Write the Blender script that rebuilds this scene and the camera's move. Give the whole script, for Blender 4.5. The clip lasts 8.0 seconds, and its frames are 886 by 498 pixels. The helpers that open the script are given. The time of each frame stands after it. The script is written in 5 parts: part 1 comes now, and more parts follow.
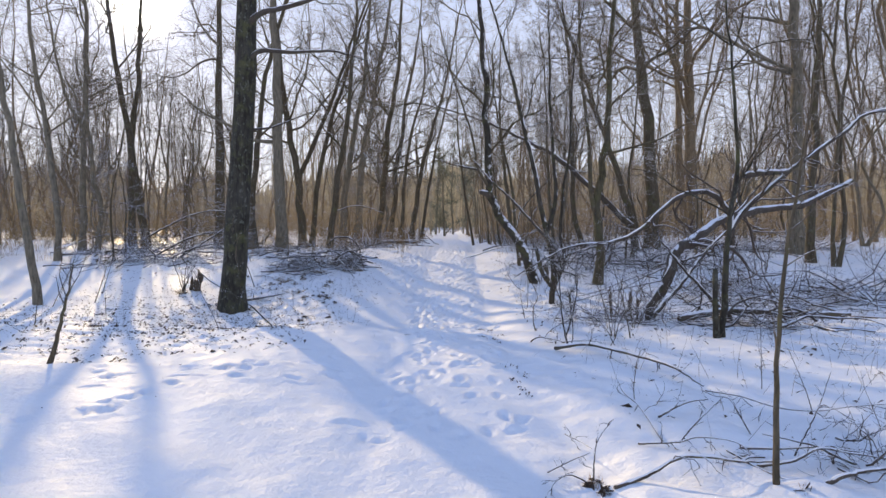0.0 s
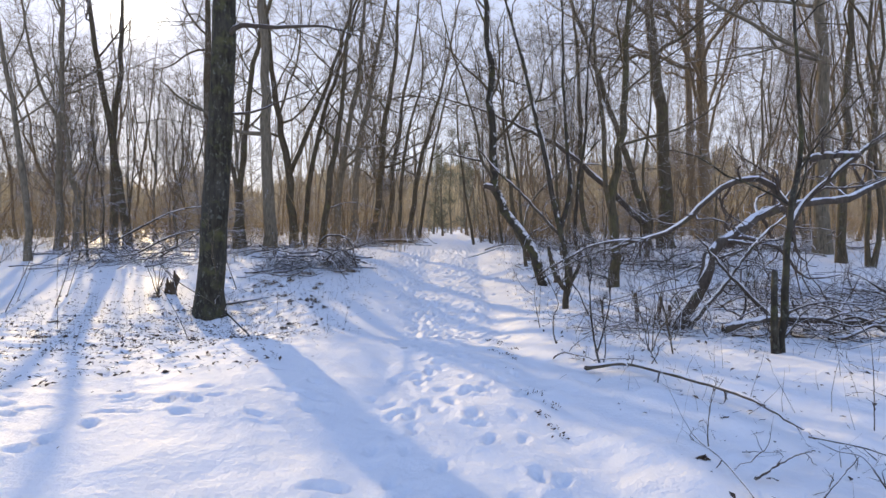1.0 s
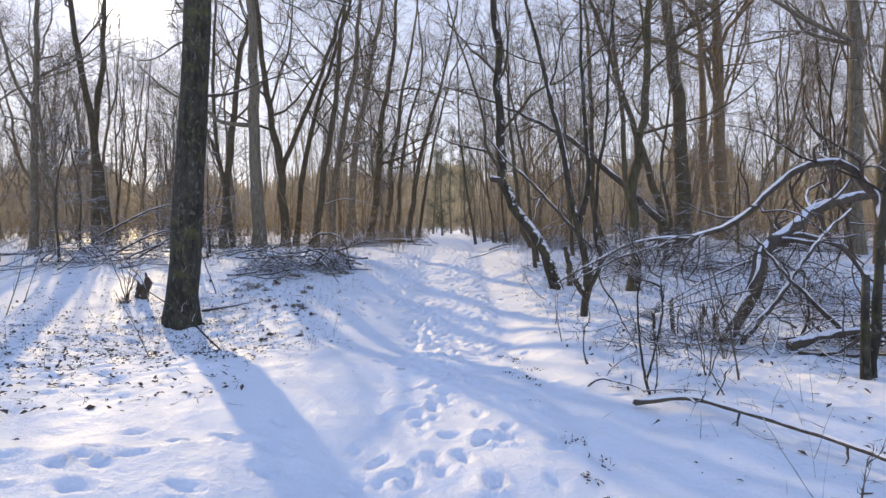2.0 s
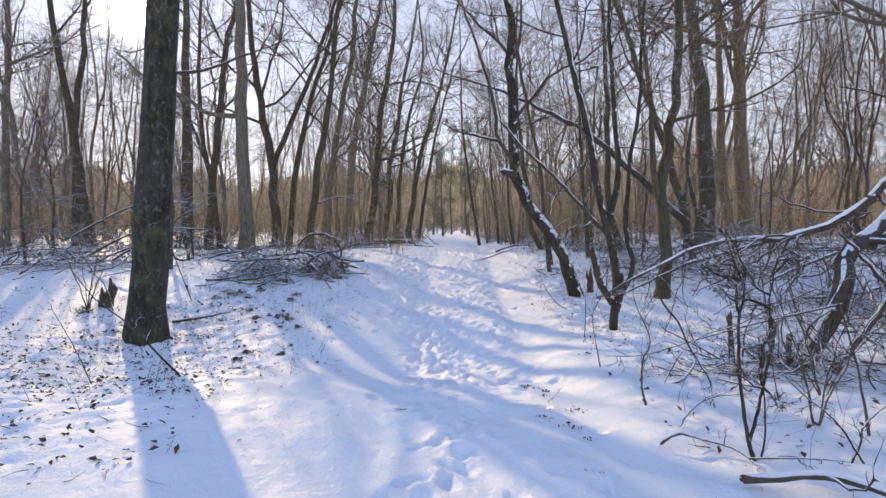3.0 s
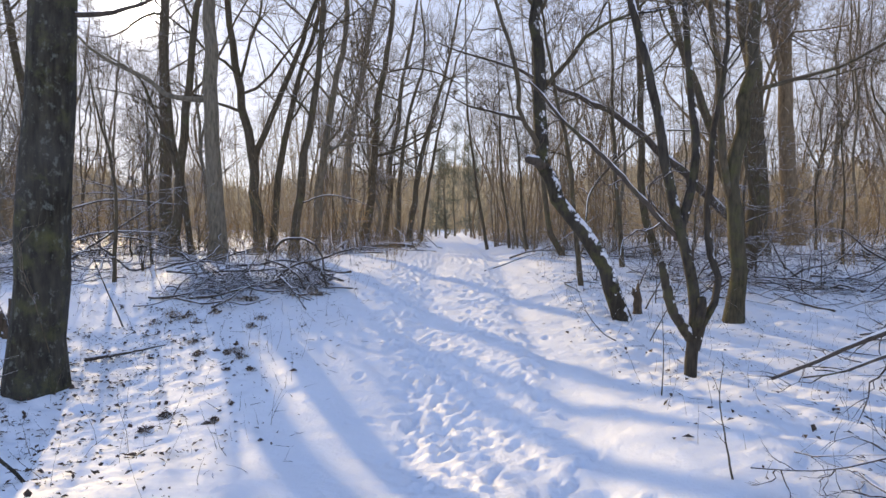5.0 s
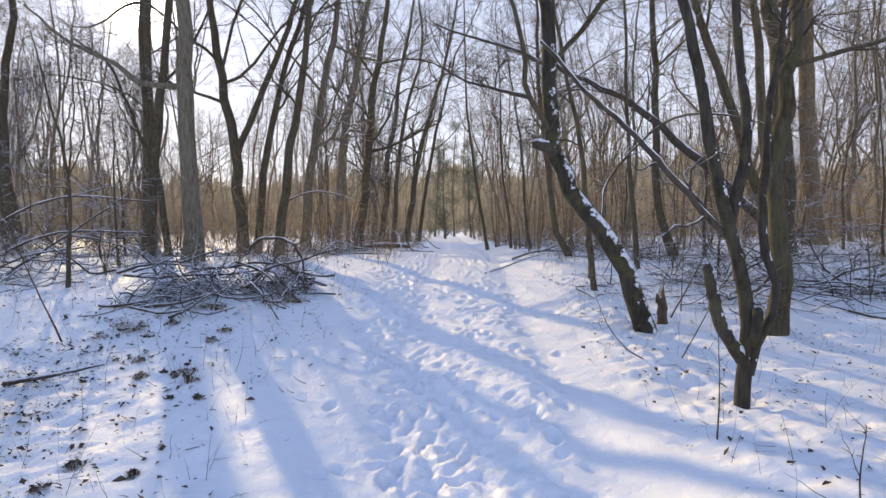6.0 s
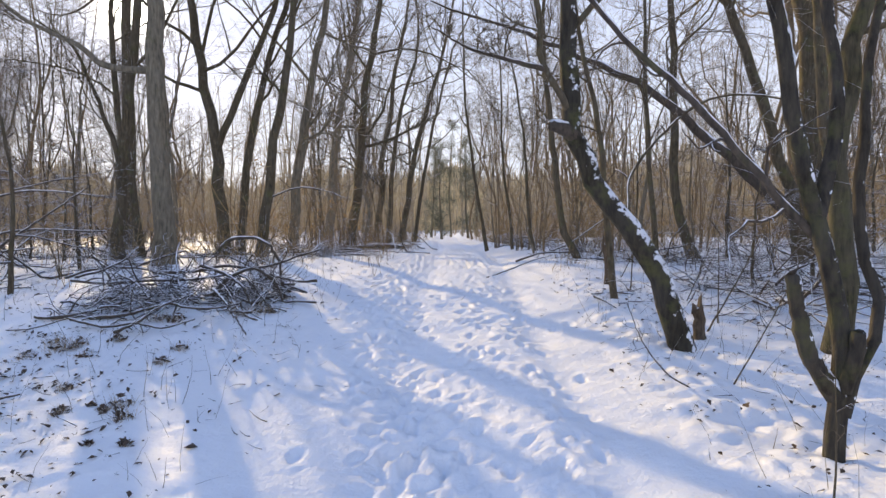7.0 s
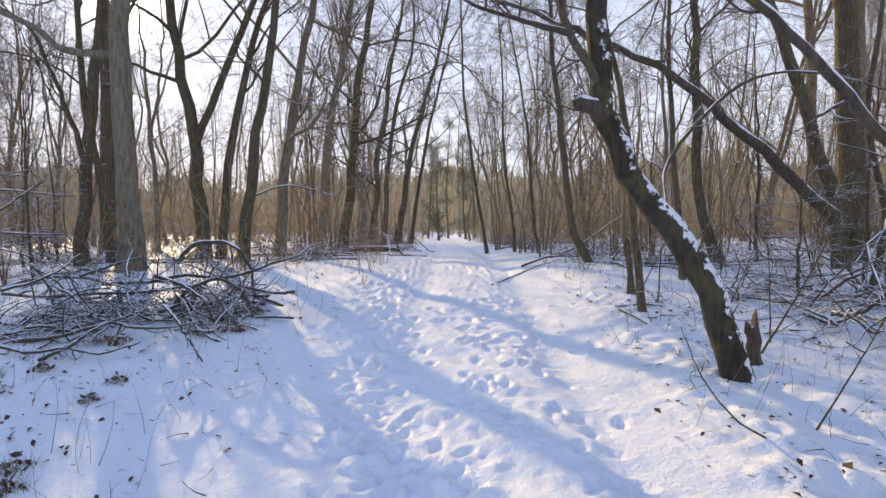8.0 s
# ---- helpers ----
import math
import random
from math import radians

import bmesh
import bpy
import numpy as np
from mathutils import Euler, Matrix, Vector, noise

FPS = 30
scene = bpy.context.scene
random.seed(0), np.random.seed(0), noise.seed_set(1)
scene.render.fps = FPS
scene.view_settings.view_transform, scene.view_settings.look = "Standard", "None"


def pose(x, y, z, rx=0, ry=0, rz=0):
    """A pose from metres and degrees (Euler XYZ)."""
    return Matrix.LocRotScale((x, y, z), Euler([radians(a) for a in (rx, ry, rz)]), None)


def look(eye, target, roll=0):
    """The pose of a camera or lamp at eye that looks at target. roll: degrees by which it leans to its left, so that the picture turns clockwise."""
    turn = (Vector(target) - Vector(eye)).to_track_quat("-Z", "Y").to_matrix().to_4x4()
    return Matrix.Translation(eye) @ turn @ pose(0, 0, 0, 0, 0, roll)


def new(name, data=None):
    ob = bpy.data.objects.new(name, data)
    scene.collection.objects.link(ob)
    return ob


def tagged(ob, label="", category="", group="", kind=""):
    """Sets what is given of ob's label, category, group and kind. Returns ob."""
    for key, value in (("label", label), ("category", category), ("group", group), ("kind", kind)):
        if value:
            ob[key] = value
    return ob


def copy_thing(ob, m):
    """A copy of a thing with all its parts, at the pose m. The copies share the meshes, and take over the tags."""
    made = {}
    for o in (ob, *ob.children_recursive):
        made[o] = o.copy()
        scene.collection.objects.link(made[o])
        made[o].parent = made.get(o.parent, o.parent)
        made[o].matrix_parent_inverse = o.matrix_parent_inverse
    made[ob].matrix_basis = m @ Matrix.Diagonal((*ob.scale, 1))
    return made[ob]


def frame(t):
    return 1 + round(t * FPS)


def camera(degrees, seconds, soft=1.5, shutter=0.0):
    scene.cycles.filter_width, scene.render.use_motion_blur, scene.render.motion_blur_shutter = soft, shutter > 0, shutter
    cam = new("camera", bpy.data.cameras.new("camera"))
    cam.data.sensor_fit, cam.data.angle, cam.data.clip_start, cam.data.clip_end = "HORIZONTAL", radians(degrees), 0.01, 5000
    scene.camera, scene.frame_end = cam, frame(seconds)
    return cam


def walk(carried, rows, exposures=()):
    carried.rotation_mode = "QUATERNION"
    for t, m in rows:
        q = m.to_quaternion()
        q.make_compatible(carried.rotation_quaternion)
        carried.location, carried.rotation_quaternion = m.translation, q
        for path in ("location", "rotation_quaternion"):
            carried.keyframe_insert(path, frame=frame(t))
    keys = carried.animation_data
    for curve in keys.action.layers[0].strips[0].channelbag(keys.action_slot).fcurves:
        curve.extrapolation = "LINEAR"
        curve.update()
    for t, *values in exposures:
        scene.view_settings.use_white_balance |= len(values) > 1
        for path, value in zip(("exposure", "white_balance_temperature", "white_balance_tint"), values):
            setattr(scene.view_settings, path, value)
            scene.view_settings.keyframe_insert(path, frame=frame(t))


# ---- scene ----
cam = camera(73.7, 8.0, soft=1.5)
METRES, EYE, TILT, LEAN, TURN = 10.4, 1.6, -2.7, 0.0, 0.0
ROWS = [
    (0.0, 0.0, 0.0, 0.0, -0.0, 0.0, 0.0),
    (0.5, -0.0033, 0.0604, -0.001, -0.12, -0.01, 0.01),
    (1.0, -0.0075, 0.1289, -0.0027, -0.25, 0.01, -0.01),
    (1.5, -0.009, 0.1924, -0.0032, -0.29, 0.0, 0.01),
    (3.0, -0.0222, 0.3977, -0.0009, -0.36, 0.09, -0.03),
    (3.5, -0.0245, 0.4631, 0.0036, -0.27, 0.1, -0.02),
    (4.0, -0.0285, 0.5269, 0.0093, -0.24, 0.08, -0.02),
    (4.5, -0.0294, 0.5851, 0.011, -0.17, 0.16, -0.03),
    (6.0, -0.0191, 0.7639, 0.0119, -0.14, 0.28, 0.14),
    (6.5, -0.0217, 0.8222, 0.0121, -0.41, 0.31, 0.01),
    (7.0, -0.0208, 0.8821, 0.0136, -0.5, 0.35, 0.08),
    (7.5, -0.0228, 0.9397, 0.0173, -0.7, 0.38, 0.12),
    (8.0, -0.0223, 0.998, 0.0198, -0.79, 0.43, 0.25),
]
walk(cam, [(t, pose(0, 0, EYE, TILT, LEAN, TURN) @ pose(METRES * x, METRES * y, METRES * z, 90 + pitch, roll, yaw)) for t, x, y, z, yaw, pitch, roll in ROWS],
     exposures=[(0.0, 0.04, 6850, 12), (1.5, 0.14, 6900, 12), (4.5, 0.15, 6850, 12), (6.5, 0.2, 7000, 12), (8.0, 0.23, 7050, 12)])

# ---- light: low winter sun ahead and to the left, clear pale sky ----
SUN_WAY = Vector((-0.432, 0.848, 0.3074)).normalized()
world = bpy.data.worlds.new("winter_sky")
scene.world = world
world.use_nodes = True
wn = world.node_tree.nodes
sky = wn.new("ShaderNodeTexSky")
sky.sky_type = "NISHITA"
sky.sun_disc = False
sky.sun_elevation = math.asin(SUN_WAY.z)
sky.sun_rotation = math.atan2(SUN_WAY.x, SUN_WAY.y)
sky.air_density, sky.dust_density, sky.ozone_density = 1.0, 0.3, 1.2
wn["Background"].inputs["Strength"].default_value = 0.125
veil = wn.new("ShaderNodeMixRGB")  # thin even high haze over the clear sky
veil.inputs["Fac"].default_value = 0.85
world.node_tree.links.new(sky.outputs[0], veil.inputs["Color1"])
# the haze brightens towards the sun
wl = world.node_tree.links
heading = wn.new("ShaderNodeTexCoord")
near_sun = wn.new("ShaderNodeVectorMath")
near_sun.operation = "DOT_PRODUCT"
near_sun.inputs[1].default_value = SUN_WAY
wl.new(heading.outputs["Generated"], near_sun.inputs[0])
# pale near the horizon, bluer overhead
upward = wn.new("ShaderNodeSeparateXYZ")
wl.new(heading.outputs["Generated"], upward.inputs[0])
paling = wn.new("ShaderNodeValToRGB")
paling.color_ramp.elements[0].position, paling.color_ramp.elements[0].color = 0.15, (0.75, 0.81, 0.99, 1)
paling.color_ramp.elements[1].position, paling.color_ramp.elements[1].color = 0.85, (0.19, 0.36, 0.80, 1)
wl.new(upward.outputs["Z"], paling.inputs["Fac"])
lifted = wn.new("ShaderNodeMixRGB")
lifted.blend_type = "MULTIPLY"
lifted.inputs["Fac"].default_value = 1.0
lifted.inputs["Color2"].default_value = (8.9, 8.9, 8.9, 1)
wl.new(paling.outputs["Color"], lifted.inputs["Color1"])
wl.new(lifted.outputs[0], veil.inputs["Color2"])
bright = veil.outputs[0]
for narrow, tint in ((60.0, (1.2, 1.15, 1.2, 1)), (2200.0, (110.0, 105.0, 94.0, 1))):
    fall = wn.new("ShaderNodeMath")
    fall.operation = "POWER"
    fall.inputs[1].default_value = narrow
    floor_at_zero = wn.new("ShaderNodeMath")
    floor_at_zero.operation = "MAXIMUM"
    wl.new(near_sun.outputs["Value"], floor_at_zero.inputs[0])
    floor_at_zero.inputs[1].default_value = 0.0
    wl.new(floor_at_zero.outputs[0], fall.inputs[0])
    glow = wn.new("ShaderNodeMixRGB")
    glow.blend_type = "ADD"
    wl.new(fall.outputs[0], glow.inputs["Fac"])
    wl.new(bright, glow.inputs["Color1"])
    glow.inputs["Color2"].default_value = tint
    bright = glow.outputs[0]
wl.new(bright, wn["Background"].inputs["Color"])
sun = new("sun", bpy.data.lights.new("sun", "SUN"))
sun.data.energy, sun.data.angle, sun.data.color = 4.3, radians(0.55), (1.0, 0.77, 0.40)
sun.matrix_world = look((-30, 60, 21), Vector((-30, 60, 21)) - SUN_WAY)


# ---- materials ----
def material(name, rough=0.85):
    m = bpy.data.materials.new(name)
    m.use_nodes = True
    b = m.node_tree.nodes["Principled BSDF"]
    b.inputs["Roughness"].default_value = rough
    b.inputs["Specular IOR Level"].default_value = 0.25
    return m, m.node_tree.nodes, m.node_tree.links, b


def coords(nodes, links, scale, source="Object"):
    t = nodes.new("ShaderNodeTexCoord")
    m = nodes.new("ShaderNodeMapping")
    m.inputs["Scale"].default_value = scale
    links.new(t.outputs[source], m.inputs["Vector"])
    return m.outputs["Vector"]


def noise_tex(nodes, links, vec, scale, detail=4.0, rough=0.55):
    n = nodes.new("ShaderNodeTexNoise")
    n.inputs["Scale"].default_value = scale
    n.inputs["Detail"].default_value = detail
    n.inputs["Roughness"].default_value = rough
    links.new(vec, n.inputs["Vector"])
    return n.outputs["Fac"]


def ramp(nodes, links, fac, stops):
    r = nodes.new("ShaderNodeValToRGB")
    e = r.color_ramp.elements
    while len(e) < len(stops):
        e.new(0.5)
    for i, (p, c) in enumerate(stops):
        e[i].position = p
        e[i].color = (*c, 1) if len(c) == 3 else c
    links.new(fac, r.inputs["Fac"])
    return r.outputs["Color"]


def mixed(nodes, links, fac, a, b, mode="MIX"):
    m = nodes.new("ShaderNodeMix")
    m.data_type = "RGBA"
    m.blend_type = mode
    for key, value in (("Factor", fac), ("A", a), ("B", b)):
        sock = [s for s in m.inputs if s.name == key and s.enabled][0]
        if isinstance(value, (int, float)):
            sock.default_value = value
        elif isinstance(value, tuple):
            sock.default_value = (*value, 1)
        else:
            links.new(value, sock)
    return [s for s in m.outputs if s.enabled][0]


def maths(nodes, links, op, a, b=0.0):
    m = nodes.new("ShaderNodeMath")
    m.operation = op
    for i, v in enumerate((a, b)):
        if isinstance(v, (int, float)):
            m.inputs[i].default_value = v
        else:
            links.new(v, m.inputs[i])
    return m.outputs[0]


def bumped(nodes, links, bsdf, height, strength, distance):
    b = nodes.new("ShaderNodeBump")
    b.inputs["Strength"].default_value = strength
    b.inputs["Distance"].default_value = distance
    links.new(height, b.inputs["Height"])
    links.new(b.outputs["Normal"], bsdf.inputs["Normal"])


def snow_material(name):
    m, n, l, b = material(name, 0.6)
    v = coords(n, l, (1, 1, 1))
    big = noise_tex(n, l, v, 0.8, 3)
    fine = noise_tex(n, l, v, 60, 5, 0.7)
    mid = noise_tex(n, l, v, 9, 4, 0.6)
    l.new(ramp(n, l, big, [(0.3, (0.87, 0.88, 0.90)), (0.7, (0.93, 0.93, 0.93))]), b.inputs["Base Color"])
    crust = noise_tex(n, l, v, 24, 4, 0.65)
    h = maths(n, l, "ADD", maths(n, l, "MULTIPLY", mid, 0.9), maths(n, l, "MULTIPLY", fine, 0.12))
    h = maths(n, l, "ADD", h, maths(n, l, "MULTIPLY", crust, 0.42))
    bumped(n, l, b, h, 0.7, 0.035)
    return m


def bark_material(name, dark, light, snow=0.0, moss=0.0, fine=22.0, relief=0.02, wind=(0, 0, 1), lump=(3.0, 1.6), vary=None, thin=0.0, lichen=0.0):
    """Furrowed bark; snow: how much of the upper sides carries snow; moss: how much green grows on it."""
    m, n, l, b = material(name, 0.9)
    v = coords(n, l, (1, 1, 0.22))
    iso = coords(n, l, (1, 1, 1))
    furrow = noise_tex(n, l, v, fine, 5, 0.6)
    patch = noise_tex(n, l, iso, 2.2, 3, 0.5)
    c = ramp(n, l, furrow, [(0.32, dark), (0.68, light)])
    c = mixed(n, l, ramp(n, l, patch, [(0.35, (0, 0, 0)), (0.75, (0.45, 0.45, 0.45))]), c, tuple(0.6 * a + 0.06 for a in light))
    if vary:  # every stem has its own tone
        g = n.new("ShaderNodeNewGeometry")
        c = mixed(n, l, 1.0, c, ramp(n, l, g.outputs["Random Per Island"], vary), "MULTIPLY")
    if moss:
        spots = noise_tex(n, l, iso, 3.4, 5, 0.65)
        c = mixed(n, l, ramp(n, l, spots, [(0.62 - 0.3 * moss, (0, 0, 0)), (0.80 - 0.2 * moss, (0.8, 0.8, 0.8))]), c, (0.115, 0.118, 0.045))
    if lichen:  # pale crusts in small patches
        crust = noise_tex(n, l, coords(n, l, (1, 1, 0.7)), 13, 5, 0.7)
        c = mixed(n, l, ramp(n, l, crust, [(0.56, (0, 0, 0)), (0.66, (lichen, lichen, lichen))]), c, (0.20, 0.215, 0.18))
    if snow:
        g = n.new("ShaderNodeNewGeometry")
        x = n.new("ShaderNodeVectorMath")  # the side on which snow has lodged
        x.operation = "DOT_PRODUCT"
        x.inputs[1].default_value = Vector(wind).normalized()
        l.new(g.outputs["Normal"], x.inputs[0])
        lumps = noise_tex(n, l, iso, lump[0], 4, 0.65)
        k = maths(n, l, "ADD", x.outputs["Value"], maths(n, l, "MULTIPLY", maths(n, l, "SUBTRACT", lumps, 0.5), lump[1]))
        k = ramp(n, l, k, [(0.98 - 0.6 * snow, (0, 0, 0)), (1.0 - 0.5 * snow, (1, 1, 1))])
        c = mixed(n, l, k, c, (0.84, 0.85, 0.88))
    l.new(c, b.inputs["Base Color"])
    bumped(n, l, b, furrow, 0.8, relief)
    if thin:  # light shines through
        t = n.new("ShaderNodeBsdfTranslucent")
        l.new(c, t.inputs["Color"])
        x = n.new("ShaderNodeMixShader")
        x.inputs["Fac"].default_value = thin
        l.new(b.outputs[0], x.inputs[1])
        l.new(t.outputs[0], x.inputs[2])
        l.new(x.outputs[0], n["Material Output"].inputs["Surface"])
    return m


TONES = [(0.0, (0.22, 0.20, 0.20)), (0.25, (0.6, 0.56, 0.52)), (0.72, (1.0, 0.95, 0.86)), (1.0, (1.35, 1.16, 0.78))]
SNOW = snow_material("snow")
OAK = bark_material("oak_bark", (0.014, 0.012, 0.009), (0.07, 0.062, 0.043), moss=0.36, fine=16, lichen=0.55)
BARK = bark_material("grey_bark", (0.085, 0.072, 0.048), (0.28, 0.235, 0.165), moss=0.12, fine=20, lichen=0.3)
BARK_DARK = bark_material("dark_bark", (0.04, 0.032, 0.02), (0.155, 0.12, 0.072), moss=0.32, fine=26, lichen=0.3)
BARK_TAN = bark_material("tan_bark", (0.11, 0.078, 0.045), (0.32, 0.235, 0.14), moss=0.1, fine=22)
BARK_SNOWY = bark_material("snow_dusted_bark", (0.042, 0.033, 0.027), (0.125, 0.098, 0.073), snow=0.62, moss=0.2, fine=26)
LEAN_BARK = bark_material("snow_plastered_bark", (0.018, 0.015, 0.011), (0.068, 0.057, 0.038), snow=0.46, moss=0.3, fine=24, wind=(0.27, -0.46, 0.84), lump=(8.0, 1.8))
MOSS = bark_material("green_mossy_bark", (0.035, 0.03, 0.018), (0.12, 0.10, 0.058), moss=0.45, fine=26)
SPATTERED = bark_material("snow_spattered_bark", (0.02, 0.017, 0.013), (0.08, 0.065, 0.047), snow=0.2, moss=0.34, fine=24, wind=(0.5, -0.5, 0.7), lump=(11.0, 1.8))
MOSSY = bark_material("mossy_bark", (0.02, 0.017, 0.013), (0.08, 0.066, 0.046), snow=0.15, moss=0.42, fine=26, wind=(0.5, -0.5, 0.7), lump=(11.0, 1.8))
TWIG = bark_material("twig_bark", (0.085, 0.066, 0.047), (0.25, 0.195, 0.135), snow=0.5, fine=40, relief=0.004)
TWIG_SNOWY = bark_material("snowy_twig", (0.045, 0.035, 0.03), (0.13, 0.10, 0.075), snow=0.55, fine=40, relief=0.004, lump=(7.0, 1.2))
SHOOT = bark_material("tan_shoots", (0.32, 0.24, 0.14), (0.58, 0.45, 0.28), snow=0.2, fine=30, relief=0.003, vary=TONES)
SHOOT_GREY = bark_material("grey_shoots", (0.22, 0.155, 0.08), (0.48, 0.35, 0.18), snow=0.3, fine=30, relief=0.003, vary=TONES)
# bark of the far woods, paled in colour to stand for haze
FAR_HAZED = bark_material("hazed_far_bark", (0.28, 0.225, 0.15), (0.52, 0.43, 0.29), fine=12)
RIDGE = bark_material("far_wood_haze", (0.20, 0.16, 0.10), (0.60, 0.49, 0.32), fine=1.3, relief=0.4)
WITHERED = bark_material("withered_leaf", (0.30, 0.19, 0.09), (0.54, 0.38, 0.21), fine=6, relief=0.002, vary=[(0.0, (0.5, 0.5, 0.5)), (1.0, (1.1, 1.0, 0.9))], thin=0.5)
# leaf green greyed and lightened somewhat, as haze would do
EVERGREEN = bark_material("evergreen_leaf", (0.12, 0.13, 0.10), (0.27, 0.285, 0.23), fine=3, relief=0.01, vary=[(0.0, (0.5, 0.5, 0.5)), (1.0, (1.3, 1.3, 1.2))], thin=0.35)
# haze put into the last line of woods as emission of its own colour
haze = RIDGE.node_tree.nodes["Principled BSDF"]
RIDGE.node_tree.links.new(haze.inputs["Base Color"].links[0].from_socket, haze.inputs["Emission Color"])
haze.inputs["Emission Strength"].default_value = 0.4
# lighter copy of the shoots: distance haze mixed into their colour
SHOOT_HAZED = bark_material("hazed_far_shoots", (0.36, 0.29, 0.19), (0.66, 0.54, 0.36), fine=30, relief=0.003, vary=TONES)
STUMP = bark_material("rotten_bark", (0.045, 0.032, 0.022), (0.16, 0.115, 0.075), snow=0.42, moss=0.2, fine=24)
TWIG_LADEN = bark_material("snow_laden_twig", (0.045, 0.035, 0.03), (0.13, 0.10, 0.075), snow=0.95, fine=40, relief=0.004, lump=(9.0, 0.9))
TWIG_WHITE = bark_material("snow_lined_twig", (0.045, 0.035, 0.03), (0.13, 0.10, 0.075), snow=1.0, fine=40, relief=0.004)
WOOD = bark_material("torn_wood", (0.08, 0.055, 0.035), (0.22, 0.16, 0.10), snow=0.5, fine=30, relief=0.006)
LEAF = bark_material("dead_leaf", (0.04, 0.028, 0.021), (0.13, 0.088, 0.06), fine=30, relief=0.003)


# ---- mesh helpers ----
def mesh_from(name, verts, faces, mat, smooth=True):
    """One mesh from arrays: verts (n, 3) and one or more arrays of faces, each (m, 3) or (m, 4)."""
    verts = np.asarray(verts, np.float32)
    groups = [np.asarray(f, np.int32) for f in (faces if isinstance(faces, list) else [faces])]
    groups = [f for f in groups if len(f)]
    corners = np.concatenate([f.ravel() for f in groups])
    sizes = np.concatenate([np.full(len(f), f.shape[1], np.int32) for f in groups])
    me = bpy.data.meshes.new(name)
    me.vertices.add(len(verts))
    me.vertices.foreach_set("co", verts.ravel())
    me.loops.add(len(corners))
    me.loops.foreach_set("vertex_index", corners)
    me.polygons.add(len(sizes))
    me.polygons.foreach_set("loop_start", np.concatenate([[0], np.cumsum(sizes)[:-1]]).astype(np.int32))
    me.polygons.foreach_set("use_smooth", np.full(len(sizes), smooth))
    me.update(calc_edges=True)
    me.materials.append(mat)
    return me


def unit(v):
    return v / np.maximum(np.linalg.norm(v, axis=-1, keepdims=True), 1e-9)


def tube_arrays(paths, radii, sides, squash=1.0, knobbly=0.0, rng=None):
    """Tubes along paths (b, n, 3) with radii (b, n), as verts and quads."""
    paths, radii = np.asarray(paths, float), np.asarray(radii, float)
    b, n, _ = paths.shape
    t = unit(np.gradient(paths, axis=1))
    mean = unit(paths[:, -1] - paths[:, 0])
    ref = np.where(np.abs(mean[:, 2:3]) > 0.8, np.array([[1.0, 0.1, 0]]), np.array([[0, 0, 1.0]]))[:, None, :]
    u = unit(np.cross(t, ref))
    w = np.cross(u, t)
    a = np.linspace(0, 2 * np.pi, sides, endpoint=False)
    rr = radii[:, :, None]
    if knobbly and rng is not None:
        rr = rr * (1 + knobbly * rng.standard_normal((b, n, sides)))
    rr = rr[..., None] if rr.ndim == 3 else rr
    v = paths[:, :, None, :] + rr * (np.cos(a)[None, None, :, None] * u[:, :, None, :] + squash * np.sin(a)[None, None, :, None] * w[:, :, None, :])
    i = np.arange(b * n * sides).reshape(b, n, sides)
    j = np.roll(i, -1, axis=2)
    f = np.stack([i[:, :-1], j[:, :-1], j[:, 1:], i[:, 1:]], axis=-1).reshape(-1, 4)
    return v.reshape(-1, 3), f


def cone_arrays(start, way, length, radius):
    """Fine pointed twigs: slender three-sided cones."""
    d = unit(way)
    u = unit(np.cross(d, np.array([0.3, 0.5, 0.81])))
    w = np.cross(d, u)
    r = radius[:, None]
    v = np.stack([start + r * u, start + r * (0.87 * w - 0.5 * u), start + r * (-0.87 * w - 0.5 * u), start + d * length[:, None]], 1)
    i = 4 * np.arange(len(start))[:, None]
    f = np.concatenate([i + np.array([[0, 1, 3]]), i + np.array([[1, 2, 3]]), i + np.array([[2, 0, 3]])])
    return v.reshape(-1, 3), f


def joined(chunks):
    """Several chunks as one: verts, and the quads and triangles apart."""
    vs, quads, tris, k = [], [np.zeros((0, 4), int)], [np.zeros((0, 3), int)], 0
    for v, f in chunks:
        vs.append(v)
        for g in (f if isinstance(f, list) else [f]):
            (quads if g.shape[1] == 4 else tris).append(g + k)
        k += len(v)
    return np.concatenate(vs), [np.concatenate(quads), np.concatenate(tris)]


def part(name, me, parent, label=""):
    ob = new(name, me)
    ob.parent = parent
    return tagged(ob, label) if label else ob


def spline(ctrl, n):
    """A smooth line of n points through the control points."""
    p = np.asarray(ctrl, float)
    p = np.vstack([2 * p[0] - p[1], p, 2 * p[-1] - p[-2]])
    s = np.concatenate([[0], np.cumsum(np.linalg.norm(np.diff(p[1:-1], axis=0), axis=1))])
    out = []
    for d in np.linspace(0, s[-1], n):
        i = min(int(np.searchsorted(s, d, "right")) - 1, len(s) - 2)
        t = (d - s[i]) / max(s[i + 1] - s[i], 1e-6)
        a, b, c, e = p[i], p[i + 1], p[i + 2], p[i + 3]
        out.append(0.5 * (2 * b + (c - a) * t + (2 * a - 5 * b + 4 * c - e) * t * t + (3 * b - a - 3 * c + e) * t ** 3))
    return np.array(out)


